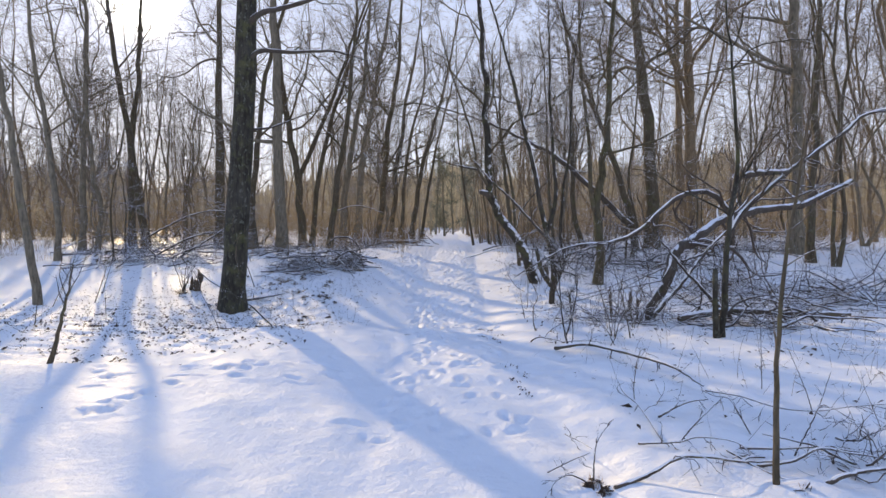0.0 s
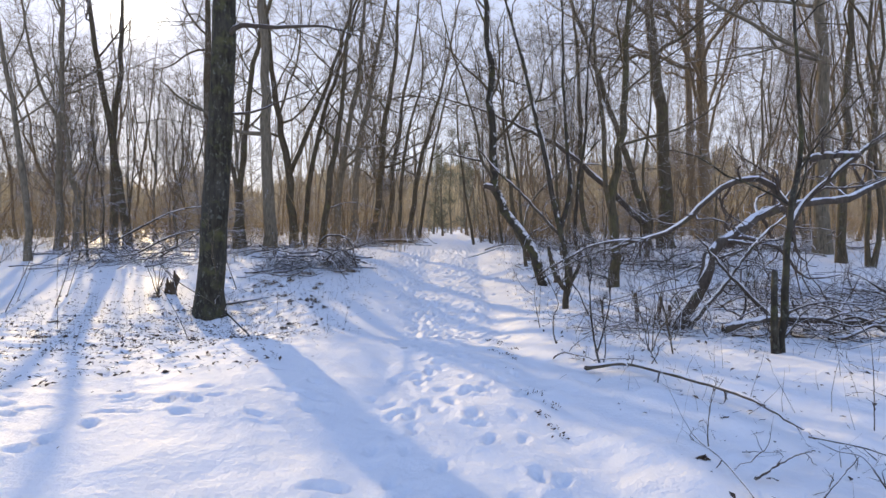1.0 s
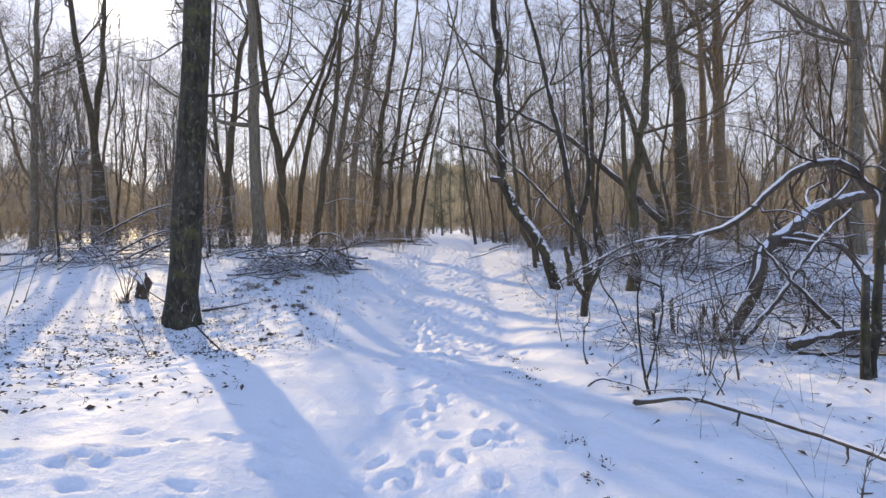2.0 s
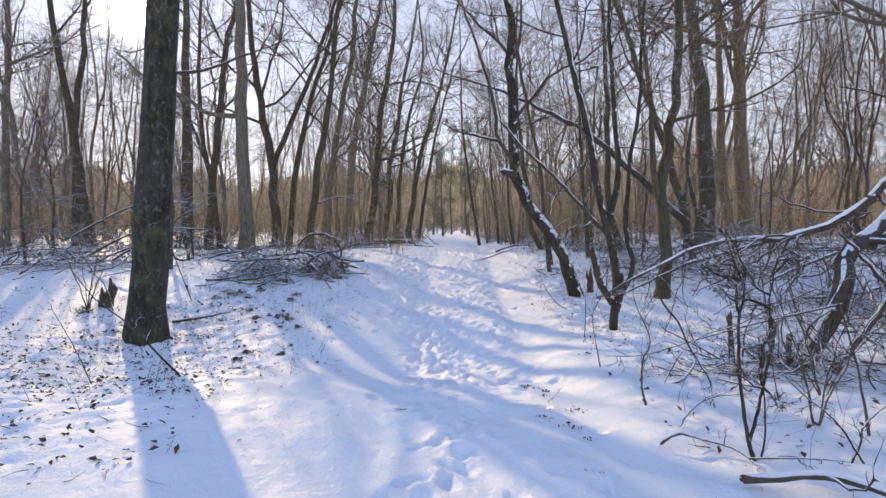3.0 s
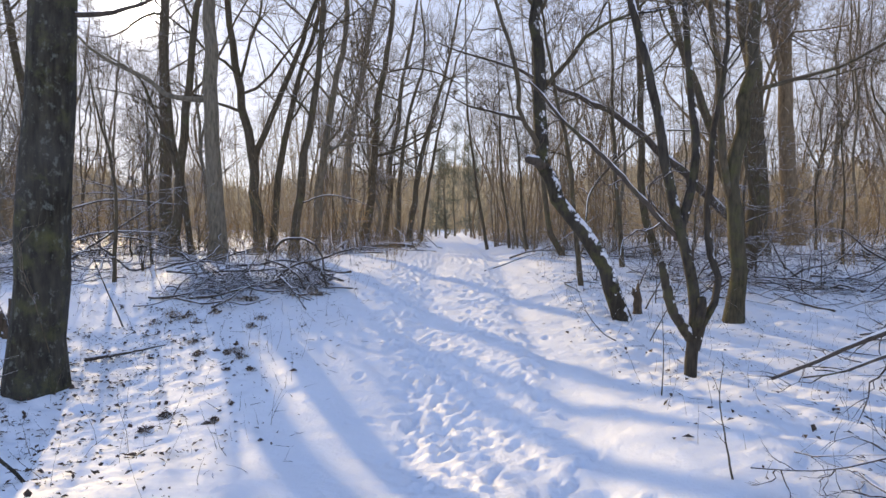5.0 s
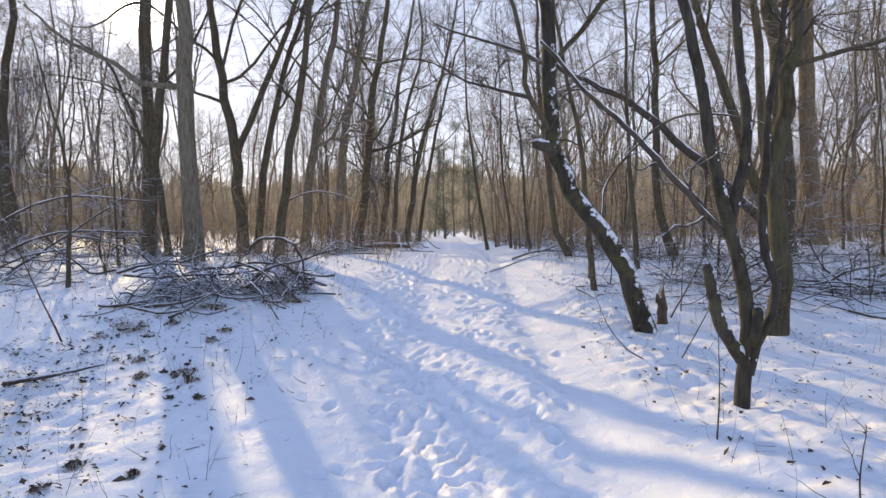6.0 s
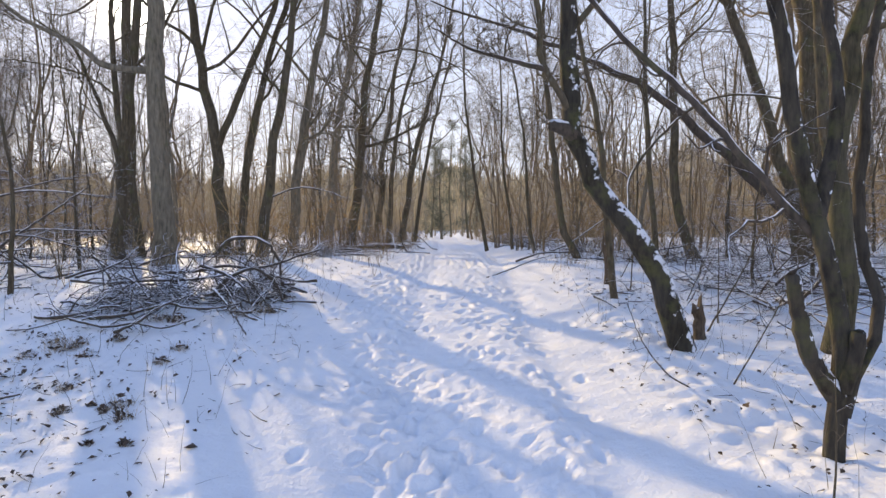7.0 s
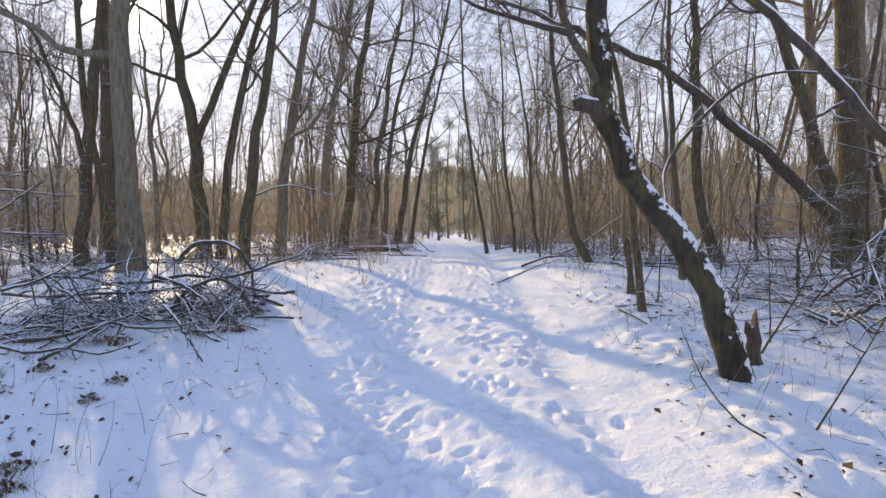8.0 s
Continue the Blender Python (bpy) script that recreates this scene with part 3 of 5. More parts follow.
slant, slant_lines = tree("dark slanting tree with a long snowy limb hanging over", [
    dict(ctrl=offsets((6.61, 20.2), [(-0.22, 1.76), (-0.83, 3.63), (-1.33, 5.02)]), r=0.12, height=11),
    dict(ctrl=[(6.40, 20.1, 1.45), (5.2, 20.3, 2.65), (4.2, 20.5, 3.55), (3.2, 20.6, 4.2), (2.5, 20.8, 4.6), (1.6, 21.0, 5.05), (0.5, 21.0, 5.4), (-0.3, 21.0, 5.7)], r=0.105, height=0, flare=0.1, top=0.15, wob=0.05, name="limb", bark=BARK_SNOWY),
], 47, BARK_DARK, TWIG, limbs=9, first=0.35, spread=0.25)
snow_cap(*slant_lines[1], 0.1, 0.9, slant, slant.children[1], 3, 0.6)
placed("thick dark tree trunk with a burred foot in snow", (7.55, 21.3), [(-0.05, 2.85), (-0.3, 5.43)], 0.24, 17, 48, BARK_DARK)
placed("big brown-barked tree with low spreading limbs", (10.93, 25.5), [(-0.25, 3.22), (-0.44, 6.98), (-0.53, 8.84)], 0.27, 18, 49, BARK_TAN, first=0.25, spread=0.4)
placed("leaning brown-barked tree beside the big one", (11.9, 28.5), [(-0.48, 3.4), (-0.68, 7.54), (-0.8, 9.58)], 0.2, 16, 50, BARK_TAN)
placed("dark upright tree trunk among brushwood", (10.61, 17.0), [(-0.01, 3.08), (0.03, 6.27), (0.04, 7.84)], 0.12, 13, 51, BARK_DARK)
placed("pale thick tree trunk among brushwood, bare", (11.41, 19.0), [(-0.12, 5.04), (-0.34, 8.58)], 0.22, 17, 52)
placed("leaning thin tree with forked top in snow", (-8.61, 12.5), [(-0.22, 1.5), (-0.45, 3.28), (-0.64, 4.8)], 0.085, 10, 53, BARK)
placed("slender grey tree standing in the snow", (-12.6, 19.3), [(0.01, 2.37), (-0.57, 6.9), (-0.7, 8.69)], 0.1, 13, 54)
placed("slender upright tree with many twigs", (-14.07, 23.0), [(0.16, 3.6), (0.33, 7.92), (0.39, 10.04)], 0.13, 15, 55)
placed("dark tree with slanting trunk and dense crown", (-12.98, 25.8), [(-0.48, 4.33), (-1.11, 8.2), (-1.4, 11.07)], 0.17, 16, 56, BARK_DARK, limbs=7, first=0.4)
placed("dark tree with a trunk close to its neighbour", (-14.07, 26.8), [(0.02, 4.44), (0.45, 8.46), (0.64, 11.44)], 0.16, 16, 57, BARK_DARK, limbs=7, first=0.4)

placed("thin dark young tree behind the leaning trunk", (3.72, 19.7), [(-0.1, 1.6), (-0.25, 3.2), (-0.3, 5.0)], 0.055, 8, 58, BARK_DARK, spread=0.25)
placed("thin crooked stem at the edge of the wood", (2.56, 26.0), [(-0.2, 1.6), (-0.3, 3.4), (-0.6, 5.5)], 0.05, 8, 59, BARK_DARK, spread=0.25)
placed("slim dark stem on the far verge", (2.2, 28.2), [(-0.1, 1.6), (-0.35, 3.6), (-0.4, 6.0)], 0.05, 9, 60, BARK_DARK, spread=0.2)
placed("thin twisted young tree beside brushwood", (5.9, 18.6), [(0.2, 1.4), (-0.1, 2.8), (0.1, 4.6)], 0.05, 8, 160, BARK_DARK, spread=0.3)
placed("thin forked young tree on the snowy verge", (4.6, 23.5), [(0.1, 1.4), (0.3, 2.8), (0.2, 4.6)], 0.055, 9, 161, BARK, spread=0.3)

# the mossy tree behind the many-stemmed one
tree("dark forked tree with green moss on its foot", [
    dict(ctrl=offsets((4.04, 15.4), [(0.0, 1.1), (-0.04, 2.0), (0.1, 2.85), (0.2, 3.95), (0.25, 5.03)]), r=0.12, height=11, n=26, bark=MOSS),
    dict(ctrl=[(4.02, 15.4, 1.6), (3.85, 15.4, 2.3), (3.8, 15.5, 3.6), (3.7, 15.6, 4.6)], r=0.06, height=10, flare=0.1),
], 61, BARK_DARK, TWIG, limbs=9, first=0.3, spread=0.27)

# the leaning tree with snow on its trunk
lean, lean_lines = tree("leaning crooked tree with snow along its mossy trunk", [
    dict(ctrl=[(2.46, 15.5, -0.12), (2.09, 15.5, 0.85), (1.63, 15.5, 1.53), (1.33, 15.5, 2.05), (1.22, 15.5, 2.32), (1.20, 15.5, 2.8), (1.14, 15.5, 3.74), (1.1, 15.5, 5.14)], r=0.125, height=9.5, n=34, flare=0.2, top=0.2, bark=LEAN_BARK),
    dict(ctrl=[(1.2, 15.5, 2.45), (1.02, 15.4, 2.75), (0.85, 15.4, 3.05), (0.84, 15.3, 3.35), (0.62, 15.3, 4.2)], r=0.036, height=7.5, flare=0.1, name="trunk"),
    dict(ctrl=[(0.94, 15.4, 2.92), (0.41, 15.3, 3.03), (0.07, 15.2, 3.1), (-0.3, 15.1, 3.28)], r=0.03, height=0, flare=0.1, name="limb", bark=BARK_SNOWY),
    dict(ctrl=[(1.30, 15.5, 2.18), (1.14, 15.42, 2.30), (0.98, 15.40, 2.36)], r=0.085, height=0, flare=0.0, top=0.7, name="broken_stub", leafy=False, n=6, bark=BARK_SNOWY),
], 62, BARK_DARK, TWIG, limbs=8, first=0.35, spread=0.26, sides=14)
snow_cap(*lean_lines[3], 0.1, 0.95, lean, lean.children[3], 2, 1.0)

# the many-stemmed tree
zm = ground_z(2.40, 13.0)
crooked, crooked_lines = tree("crooked many-stemmed tree with a cut fork and broken stubs", [
    dict(ctrl=[(2.40, 13.0, zm - 0.12), (2.40, 13.0, 0.0), (2.42, 13.0, 0.27), (2.45, 13.02, 0.57), (2.39, 13.04, 0.92), (2.34, 13.06, 1.15), (2.26, 13.08, 1.47), (2.18, 13.1, 1.8), (2.11, 13.1, 2.12), (2.07, 13.1, 2.5), (1.99, 13.1, 2.85), (1.86, 13.1, 3.3)], r=0.064, height=8.5, n=34, flare=0.12, bark=MOSSY, wob=0.008),
    dict(ctrl=[(2.40, 13.0, 0.18), (2.26, 12.97, 0.37), (2.15, 12.95, 0.57), (2.10, 12.94, 0.77), (2.06, 12.93, 0.98)], r=0.062, height=0, flare=0.1, top=0.72, name="broken_stub", leafy=False, n=16),
    dict(ctrl=[(2.43, 12.97, 0.22), (2.47, 12.92, 0.45), (2.47, 12.9, 0.62)], r=0.05, height=0, flare=0.1, top=0.85, name="broken_stub", leafy=False, n=8),
    dict(ctrl=[(2.44, 12.98, 0.05), (2.54, 12.98, 0.34), (2.64, 13.0, 0.61), (2.69, 13.03, 0.83), (2.64, 13.08, 1.05), (2.60, 13.1, 1.5), (2.66, 13.15, 2.3), (2.8, 13.2, 3.1)], r=0.042, height=6.8, flare=0.1, n=26, wob=0.01),
    dict(ctrl=[(2.30, 13.07, 1.35), (2.48, 13.2, 1.95), (2.52, 13.3, 2.7), (2.45, 13.35, 3.5)], r=0.05, height=7.5, flare=0.1, n=22, wob=0.012),
], 63, SPATTERED, TWIG, limbs=7, first=0.4, spread=0.25, sides=12)
snow_cap(*crooked_lines[0], 0.3, 0.42, crooked, crooked.children[0], 21, 0.8)

# the thin tree with its stub, and the bowed fallen limbs round it
tree("thin dark tree with a broken stub beside bowed limbs", [
    dict(ctrl=offsets((3.80, 8.0), [(0.07, 1.54), (0.16, 2.3), (0.11, 3.05), (0.01, 4.09)]), r=0.044, height=5.2, flare=0.35, top=0.1),
    dict(ctrl=[(3.70, 7.92, 0.0), (3.66, 7.9, 0.5), (3.65, 7.9, 0.95)], r=0.038, height=0, flare=0.3, top=0.8, name="broken_stub", leafy=False, n=6),
], 64, OAK, TWIG, limbs=9, first=0.3, spread=0.28)


def fallen(label, name, ctrl, r, seed, top=0.35, twigs=8, spread=0.3, snow=(0.03, 0.97), cover=0.85, bark=None, dense=3, twig=None):
    """A lying, hanging or bowed limb with side twigs and a ridge of snow."""
    rng = np.random.default_rng(seed)
    foot = new(name)
    foot.location = ctrl[0]
    base = np.array(ctrl[0], float)
    p, rad = stem_line(rng, ctrl, -99, r, n=26, wob=0.3 * r, flare=0.1, top=top)
    d0, d1 = unit(p[0] - p[1]), unit(p[-1] - p[-2])  # broken ends, closed
    q = np.vstack([p[0] - 0.3 * rad[0] * d0, p[0] + 0.6 * rad[0] * d0, p, p[-1] + 0.8 * rad[-1] * d1])
    r = np.concatenate([[0.02 * rad[0], 0.6 * rad[0]], rad, [0.05 * rad[-1]]])
    limb = part("limb", mesh_from("limb", *tube_arrays((q - base)[None], r[None], 9, knobbly=0.05, rng=rng), bark or BARK_SNOWY), foot)
    if twigs:
        s, w, ln, q = shoots_from(rng, (p - base)[None], rad[None], twigs, 0.15, 0.98, 45, spread, 0.5)
        p1, r1 = grow(rng, s, w, ln, np.maximum(q, 0.004), 9, 0.34, -0.02)
        s, w, ln, q = shoots_from(rng, p1, r1, dense, 0.2, 0.95, 42, 0.5, 0.6)
        p2, r2 = grow(rng, s, w, ln, np.maximum(q, 0.0028), 4, 0.2, 0.0)
        tagged(part("spray", mesh_from("spray", *joined([tube_arrays(p1, r1, 5), tube_arrays(p2, r2, 3)]), twig or TWIG_SNOWY), foot), kind="stuff")
    if snow:
        snow_cap(p, rad, *snow, foot, limb, seed, cover)
    tagged(foot, label, "branch")
    return foot


fallen("thin bowed limb with a thick line of snow", "bowed_limb", [(3.95, 8.1, 1.3), (4.10, 8.4, 1.62), (3.98, 8.5, 1.88), (3.81, 8.5, 2.02), (3.37, 8.5, 1.94), (2.81, 8.5, 1.46), (2.39, 8.6, 1.27), (2.18, 8.75, 1.27), (1.84, 8.85, 1.19), (1.64, 8.95, 1.07), (1.39, 9.05, 0.92), (1.15, 9.2, 0.74)], 0.045, 71, top=0.15, twigs=18, spread=0.22, cover=0.72)
fallen("thick bent fallen trunk propped above the snow", "bent_trunk", [(3.3, 9.95, -0.35), (3.84, 10.1, 0.64), (4.2, 10.35, 1.14), (5.2, 11.0, 1.62), (6.2, 11.6, 1.82), (7.1, 11.8, 1.9), (7.6, 11.9, 2.1), (8.3, 12.0, 2.42)], 0.1, 72, top=0.5, twigs=16, spread=0.25, cover=0.6)
fallen("broken limb lying level with snow along it", "broken_limb", [(4.04, 8.0, 2.22), (4.35, 8.0, 2.25), (4.7, 8.1, 2.27)], 0.04, 73, top=0.8, twigs=3)
fallen("long slanting limb rising out of brushwood", "slanting_limb", [(3.9, 8.1, 1.35), (4.21, 8.3, 1.73), (4.87, 8.3, 2.32), (5.56, 8.4, 2.79), (6.1, 8.5, 3.14), (7.2, 8.7, 3.3)], 0.035, 74, twigs=12)
fallen("dark fallen log half buried in snow", "fallen_log", [(3.6, 8.9, 0.12), (4.5, 9.2, 0.2), (5.6, 9.2, 0.15), (6.6, 9.5, 0.1)], 0.055, 75, top=0.6, twigs=8, cover=0.95)
fallen("slanting dead limb leaning on the bent trunk", "dead_limb", [(3.35, 9.4, 0.05), (3.9, 9.6, 0.6), (4.5, 9.9, 1.2), (5.1, 10.2, 1.6)], 0.035, 76, twigs=10)
fallen("crossing dead limb propped in brushwood", "dead_limb", [(4.5, 9.2, 0.1), (4.0, 9.5, 0.7), (3.55, 9.7, 1.3)], 0.03, 77, twigs=8)
fallen("arched dead branch under a ridge of snow", "dead_branch", [(1.38, 7.19, 0.04), (1.5, 7.08, 0.09), (1.72, 7.0, 0.13), (1.9, 6.7, 0.14), (2.1, 6.3, 0.15), (2.26, 5.7, 0.17), (2.27, 5.1, 0.16)], 0.022, 78, top=0.4, twigs=6, spread=0.16, cover=0.97, twig=TWIG_LADEN)
# brambles and fallen twigs on the near verge: label, line, thickness, side twigs, share under snow
LITTLE = [
    ("long thin bramble trailing over snow", [(2.25, 5.0, 0.15), (2.41, 4.74, 0.18), (2.54, 4.46, 0.18), (2.66, 4.21, 0.23), (2.87, 4.14, 0.28), (3.05, 4.05, 0.33)], 0.006, 4, 0.2),
    ("low branch under a thick ridge of snow", [(1.04, 3.5, -0.01), (1.25, 3.51, 0.07), (1.45, 3.58, 0.14), (1.62, 3.57, 0.15), (1.8, 3.59, 0.12), (1.98, 3.6, 0.11), (2.2, 3.61, 0.12)], 0.013, 5, 0.9),
    ("level snow-covered twig beside the sapling", [(1.97, 3.85, 0.1), (2.18, 3.76, 0.13), (2.39, 3.7, 0.16), (2.62, 3.65, 0.15)], 0.009, 5, 1.0),
    ("snowy twig arching past the sapling", [(1.98, 3.65, 0.06), (2.14, 3.56, 0.13), (2.32, 3.58, 0.2), (2.5, 3.59, 0.17), (2.67, 3.5, 0.17)], 0.01, 6, 0.9),
    ("short snowy branch lying by the sapling", [(2.24, 3.39, 0.06), (2.33, 3.34, 0.14), (2.56, 3.35, 0.17), (2.9, 3.4, 0.12)], 0.013, 5, 0.9),
    ("dark stick leaning in snow", [(1.6, 4.22, 0.0), (1.6, 4.76, 0.09), (1.57, 5.12, 0.12), (1.6, 5.51, 0.23), (1.61, 5.82, 0.38)], 0.006, 3, 0.1),
    ("short curved snowy twig", [(1.71, 4.62, 0.05), (1.88, 4.67, 0.12), (2.04, 4.77, 0.13), (2.21, 4.88, 0.11)], 0.009, 3, 1.0),
    ("thin tangled twig half in snow", [(1.39, 4.13, 0.02), (1.61, 3.98, 0.09), (1.73, 3.98, 0.12), (1.9, 3.85, 0.15), (2.01, 3.78, 0.1)], 0.007, 7, 0.7),
    ("thin twig rising from the snow", [(1.64, 4.1, 0.0), (1.84, 4.2, 0.16), (2.07, 4.3, 0.31)], 0.005, 3, 0.1),
    ("thin bent twig rising from the snow", [(2.25, 4.21, 0.02), (2.18, 4.31, 0.19), (2.16, 4.41, 0.26), (2.1, 4.51, 0.25), (1.99, 4.51, 0.3)], 0.005, 4, 0.2),
    ("slanting dry twig in snow", [(2.34, 3.87, 0.03), (2.44, 3.92, 0.16), (2.55, 3.97, 0.31), (2.7, 4.07, 0.55)], 0.005, 4, 0.1),
    ("slanting forked twig in snow", [(2.65, 3.98, 0.04), (2.87, 4.08, 0.12), (2.99, 4.13, 0.19), (3.18, 4.28, 0.24)], 0.006, 5, 0.3),
    ("dry twig leaning over snow", [(3.04, 4.8, 0.04), (3.04, 4.9, 0.19), (3.02, 5.0, 0.35), (3.0, 5.1, 0.5)], 0.004, 3, 0.0),
    ("single upright dry stem", [(2.92, 5.34, 0.0), (2.9, 5.34, 0.42), (2.94, 5.44, 0.72)], 0.004, 2, 0.0),
    ("bramble shoot rising from a dark clump", [(0.94, 3.63, -0.09), (0.95, 3.63, 0.16), (1.0, 3.68, 0.25), (1.09, 3.73, 0.33)], 0.005, 4, 0.1),
    ("bramble arching down into snow", [(0.94, 3.61, -0.05), (0.8, 3.61, 0.02), (0.69, 3.51, 0.03), (0.59, 3.36, -0.01)], 0.005, 4, 0.3),
    ("short snowy bramble twig", [(0.67, 3.7, 0.0), (0.83, 3.78, 0.04), (0.96, 3.79, 0.09)], 0.005, 5, 0.5),
    ("short dry bramble twig", [(0.93, 4.43, -0.02), (0.97, 4.12, 0.04), (0.99, 3.86, 0.09)], 0.004, 3, 0.2),
    ("low snowy twig with a dark broken end", [(1.17, 7.79, 0.0), (1.21, 7.78, 0.04), (1.29, 7.8, 0.06), (1.4, 7.74, 0.05), (1.53, 7.56, 0.05), (1.55, 7.34, 0.03)], 0.009, 4, 0.5),
    ("thin arching twig with side shoots", [(1.36, 8.03, -0.02), (1.48, 8.13, 0.08), (1.68, 8.23, 0.16), (1.98, 8.33, 0.16)], 0.006, 5, 0.2),
    ("thin level twig under the shrub", [(1.5, 7.36, 0.08), (1.62, 7.29, 0.11), (1.82, 7.25, 0.12), (2.03, 7.31, 0.08)], 0.006, 3, 0.5),
    ("bent dry twig beside the shrub", [(2.12, 7.43, 0.01), (2.21, 7.48, 0.14), (2.27, 7.53, 0.22), (2.66, 7.73, 0.36)], 0.006, 4, 0.2),
    ("slanting dry twig beside the shrub", [(2.18, 7.39, 0.01), (2.07, 7.49, 0.24), (1.95, 7.59, 0.36), (1.83, 7.69, 0.5)], 0.006, 4, 0.2),
]
for k, (label, line, thick, side, share) in enumerate(LITTLE):
    fallen(label, "dead_branch", line, thick, 800 + k, top=0.4, twigs=side, spread=0.28, cover=share, snow=(0.05, 0.95) if share else None, dense=2, twig=TWIG_LADEN)


def resting(pts):
    """Points given as (x, y, height over the snow)."""
    return [(x, y, ground_z(x, y) + h) for x, y, h in pts]


fallen("thin dark stick stuck slantwise in snow below the oak", "dead_branch", [(-3.03, 10.56, ground_z(-3.03, 10.56) - 0.03), (-3.38, 10.6, 0.0), (-3.95, 11.1, 0.22), (-4.58, 11.6, 0.42), (-5.3, 12.2, 0.8)], 0.011, 82, top=0.4, twigs=5, snow=None, spread=0.15, bark=OAK)
fallen("bare stick leaning over the rotten stump", "dead_branch", [(-5.92, 14.42, ground_z(-5.92, 14.42) - 0.02), (-6.04, 14.42, 0.26), (-6.3, 14.45, 0.56), (-6.55, 14.5, 0.95)], 0.012, 183, twigs=5, cover=0.3, spread=0.25)
fallen("thin dry stick standing in snow", "dead_branch", [(-3.97, 10.45, ground_z(-3.97, 10.45) - 0.03), (-4.15, 10.45, 0.05), (-4.4, 10.45, 0.5)], 0.007, 182, twigs=4, cover=0.2, spread=0.2)
fallen("dark fallen stick with snow beside the brush pile", "dead_branch", resting([(-4.65, 13.9, 0.02), (-4.25, 14.0, 0.06), (-3.85, 14.3, 0.04)]), 0.026, 83, twigs=4, cover=0.7)
fallen("thin dry branch stuck in the snow", "dead_branch", [(2.0, 14.2, -0.12), (1.8, 14.3, 0.0), (1.62, 14.4, 0.25), (1.5, 14.5, 0.6)], 0.008, 84, twigs=5, cover=0.2)
fallen("side strand of the bowed limb with broken snow", "bowed_limb", [(2.6, 8.55, 1.35), (2.18, 8.75, 1.2), (1.85, 8.8, 1.1), (1.68, 8.9, 1.02), (1.44, 9.0, 0.87), (1.22, 9.1, 0.77)], 0.02, 85, top=0.2, twigs=14, spread=0.35, cover=0.5)
fallen("grey fallen limb under snow behind the crooked tree", "slanting_limb", [(6.3, 13.8, 0.9), (5.2, 13.2, 0.65), (4.4, 12.8, 0.4), (3.6, 12.3, 0.1)], 0.03, 86, top=0.2, twigs=16, cover=0.6)
fallen("dead snowy pole leaning against the crooked tree", "dead_limb", [(2.44, 13.1, 1.06), (2.02, 13.1, 1.53), (1.52, 13.1, 2.06), (1.05, 13.1, 2.5), (0.7, 13.2, 2.95)], 0.03, 87, twigs=6, top=0.5, cover=0.55)
fallen("thin arched branch of the leaning tree", "arched_branch", [(1.95, 15.9, 1.3), (2.2, 16.6, 1.9), (2.75, 17.0, 2.5), (3.35, 17.0, 2.95), (4.1, 17.0, 3.0), (5.1, 17.0, 2.75)], 0.024, 88, twigs=10, top=0.4, cover=0.3, bark=BARK_DARK)

fallen("dark fallen log lying beside the end of the path", "fallen_log", resting([(-3.3, 32.0, 0.12), (-2.3, 31.4, 0.16), (-1.5, 30.9, 0.1)]), 0.09, 191, top=0.8, twigs=4)
fallen("thin fallen pole lying level on the verge", "fallen_pole", resting([(1.5, 22.1, 0.06), (2.1, 22.4, 0.1), (2.8, 22.9, 0.12)]), 0.024, 192, top=0.6, twigs=3, cover=0.5)
fallen("snowed-over curved branch along the path edge", "dead_branch", resting([(0.7, 20.1, 0.0), (1.2, 21.2, 0.02), (1.8, 21.8, 0.03), (2.3, 22.2, 0.05)]), 0.02, 193, twigs=0, cover=1.0)
fallen("short dark stick lying in snow", "dead_branch", resting([(1.96, 17.35, 0.05), (2.05, 17.1, 0.04), (2.12, 16.85, 0.02)]), 0.018, 194, twigs=2, cover=0.2)
fallen("snowy branch propped on the far verge", "dead_branch", resting([(2.6, 24.0, 0.05), (3.2, 24.2, 0.35), (3.9, 24.6, 0.75), (4.6, 25.0, 1.1)]), 0.02, 195, twigs=10, cover=0.9)

fallen("thin bare twig drooping over the verge", "dead_branch", [(3.6, 9.7, 0.62), (2.85, 9.6, 0.48), (2.46, 9.6, 0.38), (2.02, 9.6, 0.25), (1.71, 9.7, 0.13), (1.38, 9.8, 0.1)], 0.010, 196, twigs=7, spread=0.2, snow=(0.05, 0.6), cover=0.5)
fallen("long thin twig hanging from the bowed limb to the snow", "dead_branch", [(1.62, 8.95, 1.04), (1.57, 9.0, 0.9), (1.62, 8.95, 0.71), (1.7, 8.85, 0.59), (1.77, 8.8, 0.39), (1.86, 8.65, 0.18), (1.85, 8.5, -0.05)], 0.009, 197, top=0.6, twigs=8, spread=0.2, snow=None)
fallen("thin forked twig bending to the snow", "dead_branch", [(3.4, 9.8, 0.75), (2.84, 9.6, 0.58), (2.44, 9.4, 0.47), (2.11, 9.3, 0.4), (1.87, 9.2, 0.26), (1.73, 9.2, 0.0)], 0.009, 198, twigs=8, spread=0.25, snow=None)

